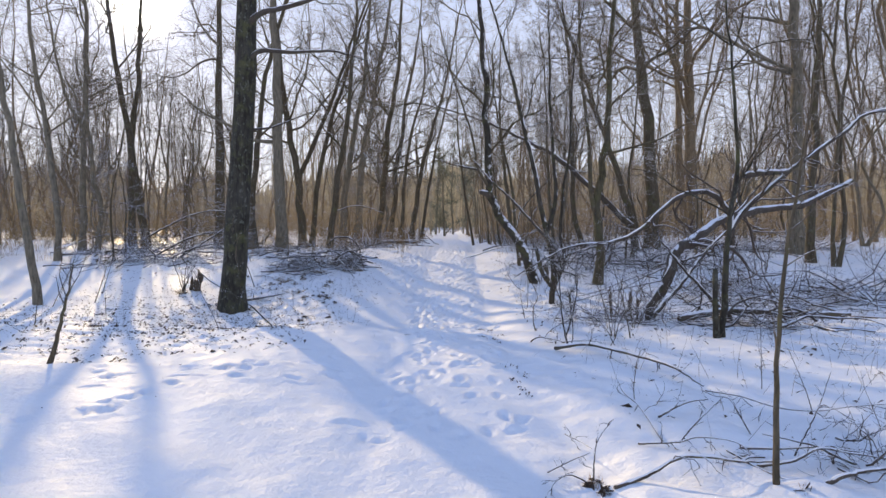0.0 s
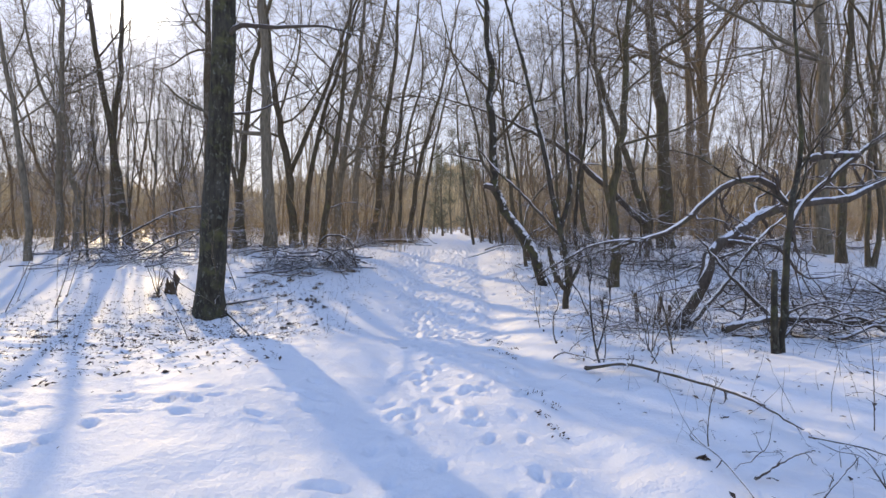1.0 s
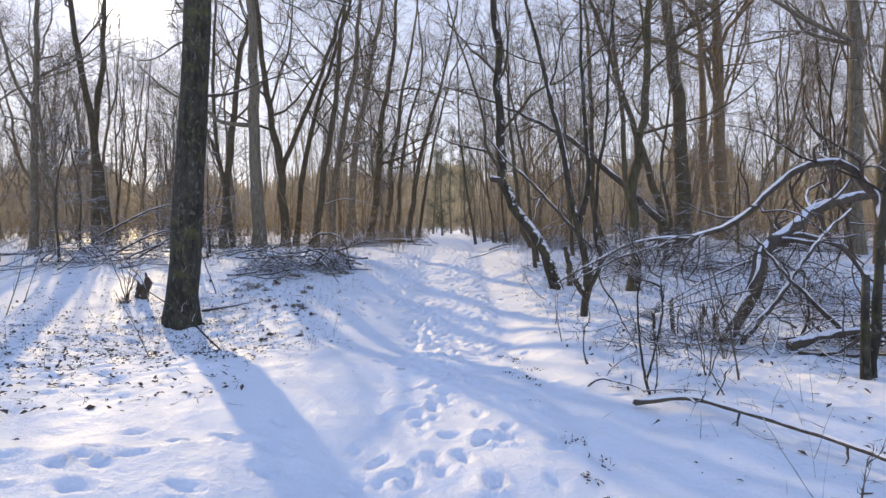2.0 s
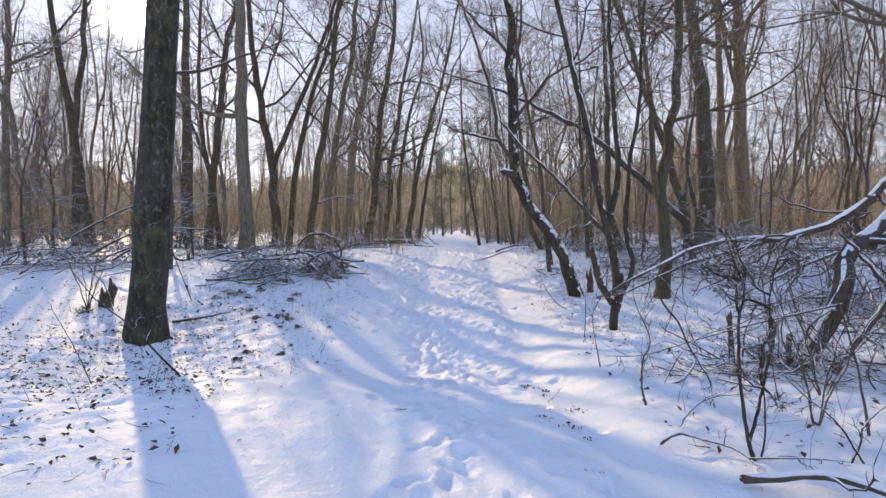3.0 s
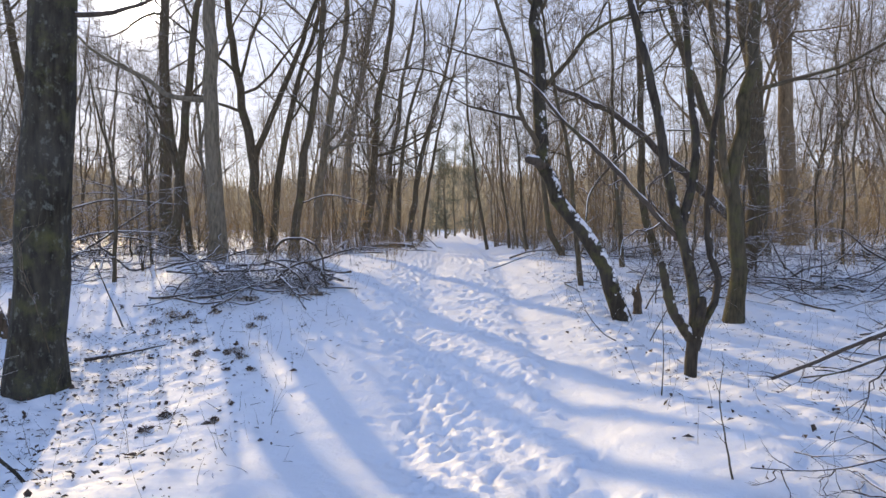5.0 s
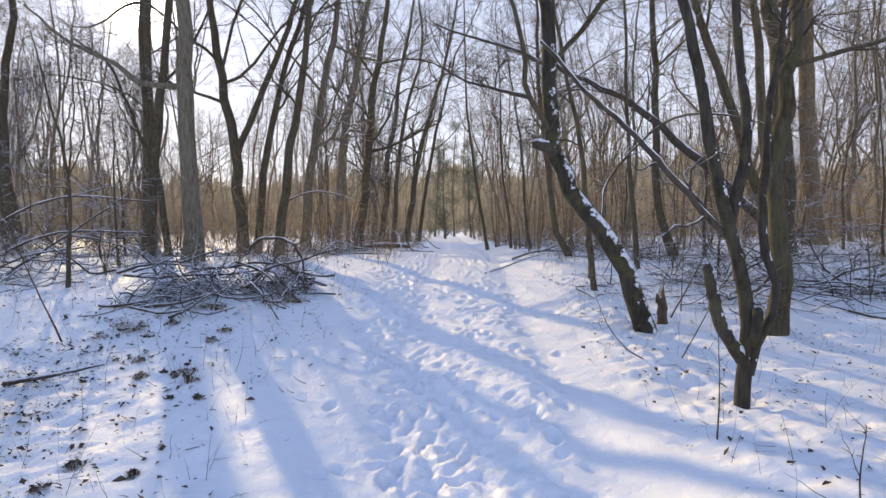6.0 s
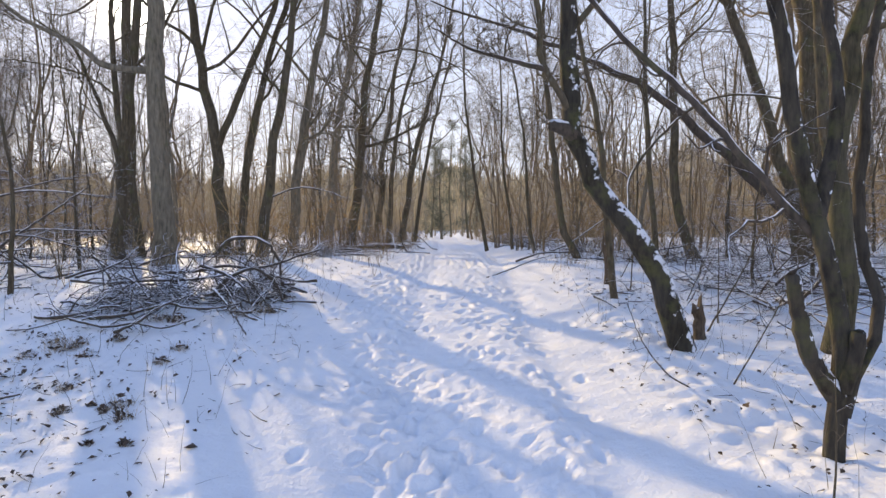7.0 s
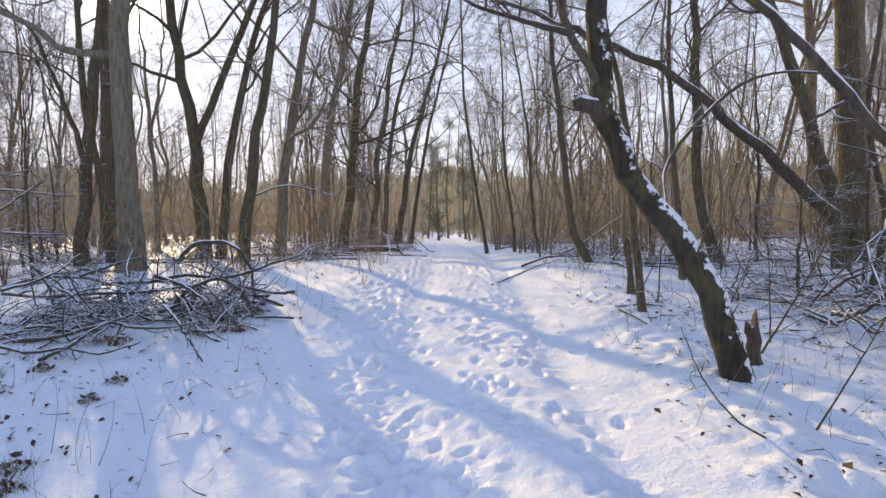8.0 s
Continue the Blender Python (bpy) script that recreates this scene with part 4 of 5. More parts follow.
for k, (a, b, c) in enumerate((((-9.2, 19.5, 0.1), (-8.0, 19.5, 0.83), (-6.2, 19.5, 2.0)), ((-10.0, 20.0, 0.3), (-8.2, 20.0, 1.15), (-6.3, 20.1, 1.2)), ((-10.6, 20.6, 0.9), (-8.4, 20.5, 1.9), (-6.4, 20.6, 1.85)), ((-9.6, 19.0, 0.02), (-7.9, 18.8, 0.75), (-6.6, 18.6, 0.95)))):
    fallen("fallen fan of branches lined thickly with snow", "fallen_branch", [a, b, c], 0.03, 230 + k, twigs=9, spread=0.36, dense=3, twig=TWIG_WHITE)
fallen("level thin branch with snow between slender trunks", "arched_branch", [(-4.38, 23.7, 1.95), (-3.6, 23.5, 2.2), (-2.9, 23.4, 2.12), (-2.3, 23.3, 1.9)], 0.022, 235, twigs=8, spread=0.3)


# saplings
def sapling(label, ctrl, r, height, seed, twigs=9, spread=0.3, snow=False):
    rng = np.random.default_rng(seed)
    foot = new("sapling")
    foot.location = ctrl[0]
    base = np.array(ctrl[0], float)
    p, rad = stem_line(rng, ctrl, height, r, n=18, wob=0.25 * r, flare=0.3, top=0.25)
    part("stem", mesh_from("stem", *tube_arrays((p - base)[None], rad[None], 8, knobbly=0.04, rng=rng), BARK_DARK), foot)
    s, w, ln, q = shoots_from(rng, (p - base)[None], rad[None], twigs, 0.25, 0.98, 42, spread, 0.5)
    p1, r1 = grow(rng, s, w, ln, np.maximum(q, 0.003), 6, 0.15, 0.03)
    s, w, ln, q = shoots_from(rng, p1, r1, 3, 0.2, 0.95, 40, 0.5, 0.6)
    p2, r2 = grow(rng, s, w, ln, np.maximum(q, 0.002), 4, 0.2, 0.0)
    tagged(part("spray", mesh_from("spray", *joined([tube_arrays(p1, r1, 4), tube_arrays(p2, r2, 3)]), TWIG_SNOWY if snow else TWIG), foot), kind="stuff")
    return tagged(foot, label, "sapling", "saplings along the path")


sapling("thin upright sapling with greenish bark in snow", [(1.96, 3.4, 0.0), (1.94, 3.4, 0.75), (1.96, 3.4, 1.25), (2.0, 3.4, 1.57), (2.03, 3.4, 1.77)], 0.0165, 2.6, 91)
sapling("dark leaning sapling with crossing side branches", [(-4.71, 7.0, -0.2), (-4.54, 7.0, 0.47), (-4.39, 7.0, 1.08)], 0.03, 1.4, 92, 6, 0.7, True)


def shrub(label, x, y, height, count, thick, seed, wide=0.35):
    """Several thin stems from one root, each with its twigs."""
    rng = np.random.default_rng(seed)
    foot = new("shrub")
    z = ground_z(x, y)
    foot.location = (x, y, z)
    for k in range(count):
        a = 2 * math.pi * k / count + rng.uniform(-0.5, 0.5)
        dx, dy = wide * math.cos(a) * rng.uniform(0.5, 1.2), wide * math.sin(a) * rng.uniform(0.5, 1.2)
        h = height * rng.uniform(0.65, 1.1)
        p, rad = stem_line(rng, [(0, 0, -0.08), (0.25 * dx, 0.25 * dy, 0.25 * h), (0.7 * dx, 0.7 * dy, 0.6 * h), (dx * 1.2, dy * 1.2, 0.95 * h)], h, thick * rng.uniform(0.7, 1.1), n=12, wob=0.008, flare=0.2, top=0.25)
        stem = part("stem", mesh_from("stem", *tube_arrays(p[None], rad[None], 6), BARK_DARK), foot)
        s, w, ln, q = shoots_from(rng, p[None], rad[None], 8, 0.2, 0.98, 45, 0.32, 0.5)
        p1, r1 = grow(rng, s, w, ln, np.maximum(q, 0.0028), 5, 0.22, 0.02)
        s, w, ln, q = shoots_from(rng, p1, r1, 3, 0.2, 0.95, 42, 0.5, 0.6)
        tagged(part("spray", mesh_from("spray", *joined([tube_arrays(p1, r1, 4), cone_arrays(s, w, ln, np.maximum(q, 0.002))]), TWIG_SNOWY), stem), kind="stuff")
    return tagged(foot, label, "shrub", "bare shrubs on the verge")


shrub("bushy bare shrub with thin dark stems", 2.35, 8.1, 1.1, 4, 0.006, 901, 0.5)
shrub("bushy bare shrub beside the bent trunk", 2.9, 8.9, 1.2, 5, 0.006, 902, 0.6)
shrub("bare shrub among dead leaves near the oak", -6.35, 14.4, 1.1, 6, 0.011, 904)
shrub("small bare shrub near the brush pile", -2.9, 17.6, 1.0, 4, 0.006, 905)
shrub("bare shrub at the foot of the forked tree", -6.6, 19.2, 1.6, 6, 0.009, 906)
shrub("bare twiggy shrub under the slanting tree", 5.6, 19.4, 1.8, 6, 0.01, 907)
shrub("bare twiggy shrub among brushwood", 7.4, 15.6, 1.6, 6, 0.009, 908)
shrub("thin bare shrub beside fallen limbs", 5.4, 11.4, 1.5, 5, 0.008, 909)
tree("forked bare shrub with two dark stems in snow", [
    dict(ctrl=[(1.62, 7.5, -0.06), (1.57, 7.5, 0.12), (1.52, 7.5, 0.4), (1.48, 7.48, 0.8), (1.5, 7.46, 1.0), (1.44, 7.45, 1.15), (1.38, 7.45, 1.35)], r=0.0115, height=0, flare=0.3, top=0.4, name="stem"),
    dict(ctrl=[(1.57, 7.5, 0.12), (1.62, 7.52, 0.26), (1.68, 7.55, 0.48), (1.72, 7.56, 0.7), (1.70, 7.56, 0.95), (1.76, 7.58, 1.2)], r=0.0095, height=0, flare=0.1, top=0.4, name="stem"),
    dict(ctrl=[(1.63, 7.5, -0.05), (1.66, 7.5, 0.15), (1.64, 7.48, 0.4), (1.58, 7.45, 0.75)], r=0.006, height=0, flare=0.1, top=0.4, name="stem"),
], 93, SPATTERED, TWIG_SNOWY, limbs=1, first=0.5, spread=0.3, category="shrub", group="bare shrubs on the verge", sides=8, least=0.0016)
sapling("wispy bare sprig standing in the snow", [(1.72, 5.2, -0.1), (1.7, 5.2, 0.14), (1.74, 5.22, 0.4)], 0.0045, 0.45, 94, 7, 0.4)
sapling("forked twiggy sapling beside the path", [(2.5, 7.8, 0.0), (2.4, 7.8, 0.5), (2.2, 7.85, 1.2)], 0.008, 1.4, 95, 7, 0.5, True)
sapling("thin crooked sapling standing in the snow", [(1.37, 8.6, -0.06), (1.32, 8.6, 0.16), (1.33, 8.6, 0.36), (1.38, 8.6, 0.5), (1.25, 8.6, 0.81), (1.25, 8.6, 0.96)], 0.008, 1.1, 196, 6, 0.3)
sapling("thin dry stem with a dark tip", [(1.41, 10.04, -0.12), (1.32, 10.04, 0.36), (1.33, 10.04, 0.62)], 0.006, 0.75, 197, 3, 0.2)
sapling("thin twig standing upright in the snow", [(1.72, 12.0, -0.25), (1.73, 12.0, 0.2), (1.71, 12.0, 0.7)], 0.006, 0.9, 96, 3, 0.2)

rng = np.random.default_rng(190)
for k in range(46):
    y = rng.uniform(8.5, 21)
    x = float(path_centre(y)) + (rng.uniform(1.9, 9) if k % 5 else -rng.uniform(4.6, 10))
    z, h = ground_z(x, y), rng.uniform(0.5, 2.2)
    lx, ly = rng.normal(0, 0.12, 2)
    sapling(("thin dry shrub stem with bare twigs in snow", "twiggy bare young shrub on the snowy verge")[k % 2], [(x, y, z - 0.06), (x + lx * h, y + ly * h, z + 0.45 * h), (x + 1.6 * lx * h, y + 2 * ly * h, z + 0.9 * h)], rng.uniform(0.004, 0.011), z + h, 700 + k, 7, 0.4, k % 3 == 0)


# stumps
def stump(label, x, y, r, h, seed, lean_x=0.0):
    rng = np.random.default_rng(seed)
    foot = new("stump")
    z = ground_z(x, y)
    foot.location = (x, y, z)
    t = np.linspace(0, 1, 9)
    p = np.stack([lean_x * t, 0 * t, -0.12 + (h + 0.12) * t], -1)
    p[2:, :2] += rng.normal(0, 0.12 * r, (7, 2))
    rad = r * (0.78 + 0.75 * np.exp(-t * 6)) * rng.uniform(0.9, 1.12, 9)
    a = np.arange(14)
    rag = np.clip(rng.normal(0, 0.9, 14) + 1.2 * np.sin(a * 0.45 + rng.uniform(0, 6)), -1.3, 1.5) * r
    v, f = tube_arrays(p[None], rad[None], 14, knobbly=0.1, rng=rng)
    v[-14:, 2] += rag
    v[-28:-14, 2] += 0.5 * rag
    part("trunk", mesh_from("trunk", v, f, STUMP), foot)
    rim = v[-14:] * 0.96 + 0.04 * p[-1]
    core = p[-1] + [0, 0, -0.6 * r]
    f = np.array([[i, (i + 1) % 14, 14] for i in range(14)])
    part("top", mesh_from("top", np.vstack([rim, [core]]), f, WOOD, False), foot, "torn dark wood of the break")
    return tagged(foot, label, "stump", "broken stumps in the snow")


stump("short broken stump beside the leaning tree", 2.80, 15.9, 0.075, 0.42, 101, -0.03)
stump("dark broken stump in snow", 3.22, 10.25, 0.035, 0.42, 102, 0.05)
stump("small dark stump beside fallen limbs", 3.35, 10.1, 0.035, 0.3, 103)
stump("broken stub sticking out of the snow", 3.1, 10.75, 0.034, 0.48, 104, -0.06)
stump("dark rotten stump among dead leaves", -6.14, 14.6, 0.075, 0.4, 105, 0.14)
stump("low rotten stump base among dead leaves", -6.25, 14.65, 0.10, 0.16, 107, 0.05)
stump("broken pole stump behind the leaning tree", 2.5, 18.5, 0.055, 0.7, 106, -0.08)


# ---- brush piles: heaps of cut branches under snow ----
def brush_pile(label, cx, cy, rx, ry, height, big, small, seed, reach=1.6, stout=0.03, long_ones=()):
    rng = np.random.default_rng(seed)
    foot = new("brush_pile")
    base = np.array([cx, cy, ground_z(cx, cy)])
    foot.location = base

    heaps = np.stack([0.6 * rx * rng.uniform(-1, 1, 7), 0.6 * ry * rng.uniform(-1, 1, 7), rng.uniform(0, np.pi, 7)], -1)

    def sticks(count, long, thin, thick, n, bend):
        own = rng.integers(0, len(heaps), count)
        q = np.sqrt(rng.random(count))
        a = rng.uniform(0, 2 * np.pi, count)
        x, y = heaps[own, 0] + 0.55 * rx * q * np.cos(a), heaps[own, 1] + 0.55 * ry * q * np.sin(a)
        z = lie(x + cx, y + cy) - base[2] + height * (1 - q ** 2) * rng.random(count) + 0.04
        turn = heaps[own, 2] + rng.normal(0, 0.9, count) + np.pi * rng.integers(0, 2, count)
        way = np.stack([np.cos(turn), np.sin(turn), np.abs(rng.normal(0, 0.42, count))], -1)
        ln = rng.uniform(0.5, 1.0, count) * long
        start = np.stack([x, y, z], -1) - unit(way) * (ln / 2)[:, None]
        p, r = grow(rng, start, way, ln, rng.uniform(thin, thick, count), n, bend, -0.02)
        low = lie(p[..., 0] + cx, p[..., 1] + cy) - base[2] + r
        p[..., 2] = np.maximum(p[..., 2], low)
        return p, r

    p, r = sticks(big, reach * 1.3, 0.3 * stout, stout, 9, 0.2)
    p = np.concatenate([p[:, :1] - 0.02 * unit(p[:, 1:2] - p[:, :1]), p, p[:, -1:] + 0.01 * unit(p[:, -1:] - p[:, -2:-1])], 1)  # closed ends
    r = np.concatenate([0.05 * r[:, :1], r, 0.05 * r[:, -1:]], 1)
    for k in range(big):
        part("branch", mesh_from("branch", *tube_arrays(p[k:k + 1], r[k:k + 1], 7), BARK_SNOWY if k % 3 == 0 else TWIG_LADEN), foot)
    p, r = sticks(small, reach, 0.004, 0.013, 8, 0.3)
    s, w, ln, q = shoots_from(rng, p, r, 4, 0.2, 0.95, 48, 0.4, 0.6)
    p2, r2 = grow(rng, s, w, ln, np.maximum(q, 0.003), 4, 0.28, 0.02)
    half = small // 2  # the upper layer carries more snow
    order = np.argsort(p[:, 3, 2])
    for pick, mat in ((order[:half], TWIG_LADEN), (order[half:], TWIG_WHITE)):
        fine = (4 * pick[:, None] + np.arange(4)).ravel()
        chunks = [tube_arrays(p[pick], r[pick], 5), tube_arrays(p2[fine], r2[fine], 3)]
        tagged(part("brushwood", mesh_from("brushwood", *joined(chunks), mat), foot), kind="stuff")
    for thick, ctrl in long_ones:  # bent branches that can be told apart, as heights over the snow
        line, rad = stem_line(rng, [(x, y, ground_z(x, y) + max(h, 0.03)) for x, y, h in ctrl], -99, thick, n=22, wob=0.35 * thick, flare=0.1, top=0.5)
        line = line - base
        ends = np.vstack([line[:1] - 0.01 * unit(line[1] - line[0]), line, line[-1:] + 0.01 * unit(line[-1] - line[-2])])
        part("branch", mesh_from("branch", *tube_arrays(ends[None], np.concatenate([[0.001], rad, [0.001]])[None], 8, knobbly=0.06, rng=rng), BARK_SNOWY), foot)
        s, w, ln, q = shoots_from(rng, line[None], rad[None], 6, 0.15, 0.98, 45, 0.28, 0.5)
        p, r = grow(rng, s, w, ln, np.maximum(q, 0.004), 7, 0.3, 0.0)
        tagged(part("brushwood", mesh_from("brushwood", *tube_arrays(p, r, 4), TWIG_SNOWY), foot), kind="stuff")
    return tagged(foot, label, "brush pile", "brush piles")


brush_pile("low heap of cut branches dusted with snow beside the path", -3.95, 16.95, 0.8, 0.95, 0.36, 54, 120, 111, 1.1, 0.022, long_ones=[
    (0.022, [(-5.12, 17.1, 0.21), (-4.58, 17.0, 0.17), (-3.96, 16.9, 0.25), (-3.46, 17.0, 0.28), (-2.88, 17.1, 0.38), (-2.6, 17.0, 0.2), (-2.42, 16.9, 0.04)]),
    (0.02, [(-5.0, 17.4, 0.5), (-4.85, 17.4, 0.33), (-4.7, 17.3, 0.12), (-4.62, 17.2, 0.0)]),
    (0.02, [(-5.0, 16.2, 0.03), (-4.71, 16.1, 0.05), (-4.4, 16.2, 0.06), (-4.1, 16.3, 0.12), (-3.7, 16.4, 0.2)]),
    (0.022, [(-4.3, 16.1, 0.03), (-3.94, 16.1, 0.06), (-3.68, 16.2, 0.11), (-3.42, 16.2, 0.2), (-3.2, 16.2, 0.17), (-2.9, 16.3, 0.16), (-2.6, 16.4, 0.22)]),
    (0.018, [(-4.4, 15.9, 0.1), (-3.95, 15.8, 0.05), (-3.63, 15.8, 0.1), (-3.3, 15.8, 0.07), (-3.0, 15.9, 0.16)]),
    (0.018, [(-3.8, 15.7, 0.02), (-3.56, 15.8, 0.13), (-3.41, 15.9, 0.25), (-3.15, 16.1, 0.34)]),
    (0.018, [(-4.3, 17.2, 0.36), (-4.04, 17.3, 0.47), (-3.7, 17.4, 0.6)]),
    (0.022, [(-5.45, 17.5, 0.22), (-5.09, 17.6, 0.31), (-4.62, 17.6, 0.31), (-4.2, 17.5, 0.26), (-3.8, 17.4, 0.2)])])
brush_pile("heap of thick curved branches lined with snow", -2.95, 17.25, 0.65, 0.65, 0.62, 40, 90, 132, 1.0, 0.026, long_ones=[
    (0.03, [(-3.5, 17.9, 0.5), (-3.3, 17.9, 0.74), (-3.05, 17.9, 0.8), (-2.87, 17.9, 0.8), (-2.67, 17.8, 0.72), (-2.5, 17.7, 0.5), (-2.45, 17.6, 0.2)]),
    (0.026, [(-4.22, 17.5, 0.24), (-3.83, 17.5, 0.27), (-3.52, 17.4, 0.33), (-3.17, 17.4, 0.43), (-2.83, 17.4, 0.42), (-2.52, 17.5, 0.49), (-2.2, 17.6, 0.63), (-1.9, 17.7, 0.74)]),
    (0.024, [(-3.3, 16.9, 0.5), (-3.0, 16.8, 0.45), (-2.75, 16.8, 0.3), (-2.6, 16.7, 0.1)]),
    (0.017, [(-2.85, 16.1, 0.45), (-2.7, 16.0, 0.37), (-2.55, 15.9, 0.25), (-2.38, 15.8, 0.07)]),
    (0.022, [(-1.95, 17.6, 0.3), (-2.15, 17.6, 0.27), (-2.4, 17.6, 0.29), (-2.7, 17.5, 0.36)]),
    (0.026, [(-3.2, 17.0, 0.1), (-2.9, 16.9, 0.4), (-2.65, 17.0, 0.5), (-2.42, 17.1, 0.35), (-2.3, 17.1, 0.08)])])
brush_pile("long tangle of fallen branches under snow", 8.2, 12.6, 3.2, 1.6, 0.7, 50, 150, 112, 2.0)
brush_pile("heap of snowy brushwood between the trees", 6.3, 17.2, 2.6, 1.3, 0.55, 40, 110, 113, 1.8)
brush_pile("loose snowy brushwood round fallen limbs", 4.9, 9.7, 1.6, 1.1, 0.5, 28, 90, 114, 1.4)
brush_pile("far heap of snowy branches under the trees", 10.5, 20.5, 3.2, 1.5, 0.9, 36, 110, 115, 2.2)
brush_pile("far low heap of branches in snow", -9.5, 18.5, 2.6, 1.2, 0.5, 30, 80, 116, 2.0)
brush_pile("heap of branches lying between slender trees", -8.5, 24.0, 3.5, 1.2, 0.6, 30, 90, 117, 2.2)
brush_pile("log heap and branches at the path edge", -3.8, 27.5, 2.4, 0.9, 0.5, 24, 60, 118, 2.0)

brush_pile("low scatter of snowy twigs behind the leaning tree", 4.2, 18.2, 1.7, 1.1, 0.22, 16, 80, 119, 1.4)
brush_pile("low scatter of fallen twigs under young trees", 4.8, 21.5, 2.2, 1.2, 0.25, 16, 80, 120, 1.6)
brush_pile("low tangle of short snow-laden twigs on the verge", 2.5, 3.75, 0.8, 0.4, 0.1, 3, 34, 124, 0.45, 0.012)
brush_pile("twigs and snow heaped round the broken stumps", 3.35, 10.2, 0.5, 0.4, 0.14, 5, 40, 126, 0.5)
brush_pile("snowy brush heaped at the end of the path", -2.6, 33.5, 1.5, 1.6, 0.5, 16, 70, 127, 1.5)
brush_pile("low snowy brush beside the narrowing path", 3.3, 33.0, 1.4, 2.0, 0.45, 14, 70, 128, 1.4)
brush_pile("low snowy brush under young poles", 3.6, 26.5, 1.4, 1.8, 0.4, 16, 80, 129, 1.4)
brush_pile("snowy brush between leaning trees", -3.2, 24.8, 1.2, 1.2, 0.35, 14, 70, 130, 1.3)
brush_pile("tangle of thin snowy twigs below the bowed limb", 2.9, 9.5, 1.0, 0.8, 0.45, 6, 70, 131, 0.9, 0.014)
brush_pile("low scatter of fallen twigs on snow", 6.6, 14.2, 1.8, 1.1, 0.3, 18, 80, 121, 1.6)
brush_pile("low scatter of snowy twigs beneath the thin trees", -6.8, 20.3, 1.8, 0.9, 0.2, 10, 30, 122, 1.5)
brush_pile("fallen snowy branches between slender trunks", -11.0, 21.5, 2.6, 1.0, 0.4, 20, 80, 123, 2.0)


# ---- woods behind ----
KEEP = [(-4.7, 13), (-5.8, 21.3), (2.4, 15.5), (2.4, 13), (4, 15.2), (7.5, 21.3), (10.9, 25.5), (-6, 25.1), (-3.5, 31.5)]
kinds = []
for k in range(12):
    rng = np.random.default_rng(300 + k)
    high = rng.uniform(12, 19)
    stems = []
    for s in range(1 if k % 3 else 2):
        a = rng.uniform(0, 6.28)
        lx, ly, bx, by = rng.normal(0, 0.8, 4)
        stems.append(dict(ctrl=[(0.12 * s, 0, -0.15), (0.15 * s + 0.3 * bx, 0.3 * by, 1.6), (0.35 * s + 0.5 * lx - 0.3 * bx, 0.5 * ly, 4.2), (0.6 * s + lx + 0.5 * bx, ly + 0.5 * by, 7.0), (0.8 * s + 1.4 * lx, 1.4 * ly, 9.5)], r=rng.uniform(0.045, 0.10), height=high * rng.uniform(0.85, 1), n=18, wob=0.04))
        at, side = stems[-1]["ctrl"][2 if rng.random() < 0.5 else 3], rng.uniform(0, 6.28)
        stems.append(dict(ctrl=[at, (at[0] + 0.7 * math.cos(side), at[1] + 0.7 * math.sin(side), at[2] + 1.6), (at[0] + 1.1 * math.cos(side), at[1] + 1.1 * math.sin(side), at[2] + 4.0)], r=0.6 * stems[-1]["r"], height=0.9 * high, n=14, flare=0.1, wob=0.035))
    # the last six kinds, mostly set far off, have bark paled for haze
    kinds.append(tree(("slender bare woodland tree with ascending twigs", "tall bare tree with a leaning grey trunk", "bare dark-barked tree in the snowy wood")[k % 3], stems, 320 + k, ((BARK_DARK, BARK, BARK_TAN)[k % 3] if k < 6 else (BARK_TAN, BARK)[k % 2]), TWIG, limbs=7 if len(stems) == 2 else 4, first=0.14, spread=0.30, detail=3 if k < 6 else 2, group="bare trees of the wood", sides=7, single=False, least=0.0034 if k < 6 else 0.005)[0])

rng = np.random.default_rng(77)
spots = []
tries = 0
while len(spots) < 165 and tries < 9000:
    tries += 1
    y = rng.uniform(15, 66)
    x = rng.uniform(-0.78 * y - 9, 0.78 * y + 9)
    side = abs(x - float(path_centre(y)))
    if (x > 0 and y < 30 and side < 9.5) or (x > 0 and y < 48 and rng.random() < 0.25) or (x < 0 and y < 27 and side < 13.5) or (side < 3.6 and y < 44) or side < 1.3 or (y < 24 and side < 9.5) or (y < 30 and side < 5.5):
        continue
    lane = 0.895 * x + 0.446 * y  # gaps through which the low sun reaches the path
    if y < 56 and any(a < lane < b for a, b in ((-1.0, 1.1), (2.0, 3.8), (4.0, 8.2), (8.6, 13.2))):
        continue
    if any((x - a) ** 2 + (y - b) ** 2 < 2.2 for a, b in spots) or any((x - a) ** 2 + (y - b) ** 2 < 4 for a, b in KEEP):
        continue
    spots.append((x, y))
spots.sort(key=lambda q: q[1])
felled = [(-14.27, 26.0), (-5.75, 30.47), (-18.4, 41.3), (-24.5, 56.4)]  # clearings that let the low sun in
for i, (x, y) in enumerate(spots):
    m = pose(x, y, ground_z(x, y), 0, 0, rng.uniform(0, 360)) @ Matrix.Scale(rng.uniform(0.8, 1.15), 4)
    if i < len(kinds):
        kinds[i].matrix_basis = m if (x + 14.27) ** 2 + (y - 26) ** 2 > 0.1 else pose(x - 9, y + 4, ground_z(x - 9, y + 4))
        continue
    turn = rng.uniform(0, 360)
    if all((x - a) ** 2 + (y - b) ** 2 > 0.1 for a, b in felled):
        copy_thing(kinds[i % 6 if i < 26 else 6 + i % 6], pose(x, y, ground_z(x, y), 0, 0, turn))
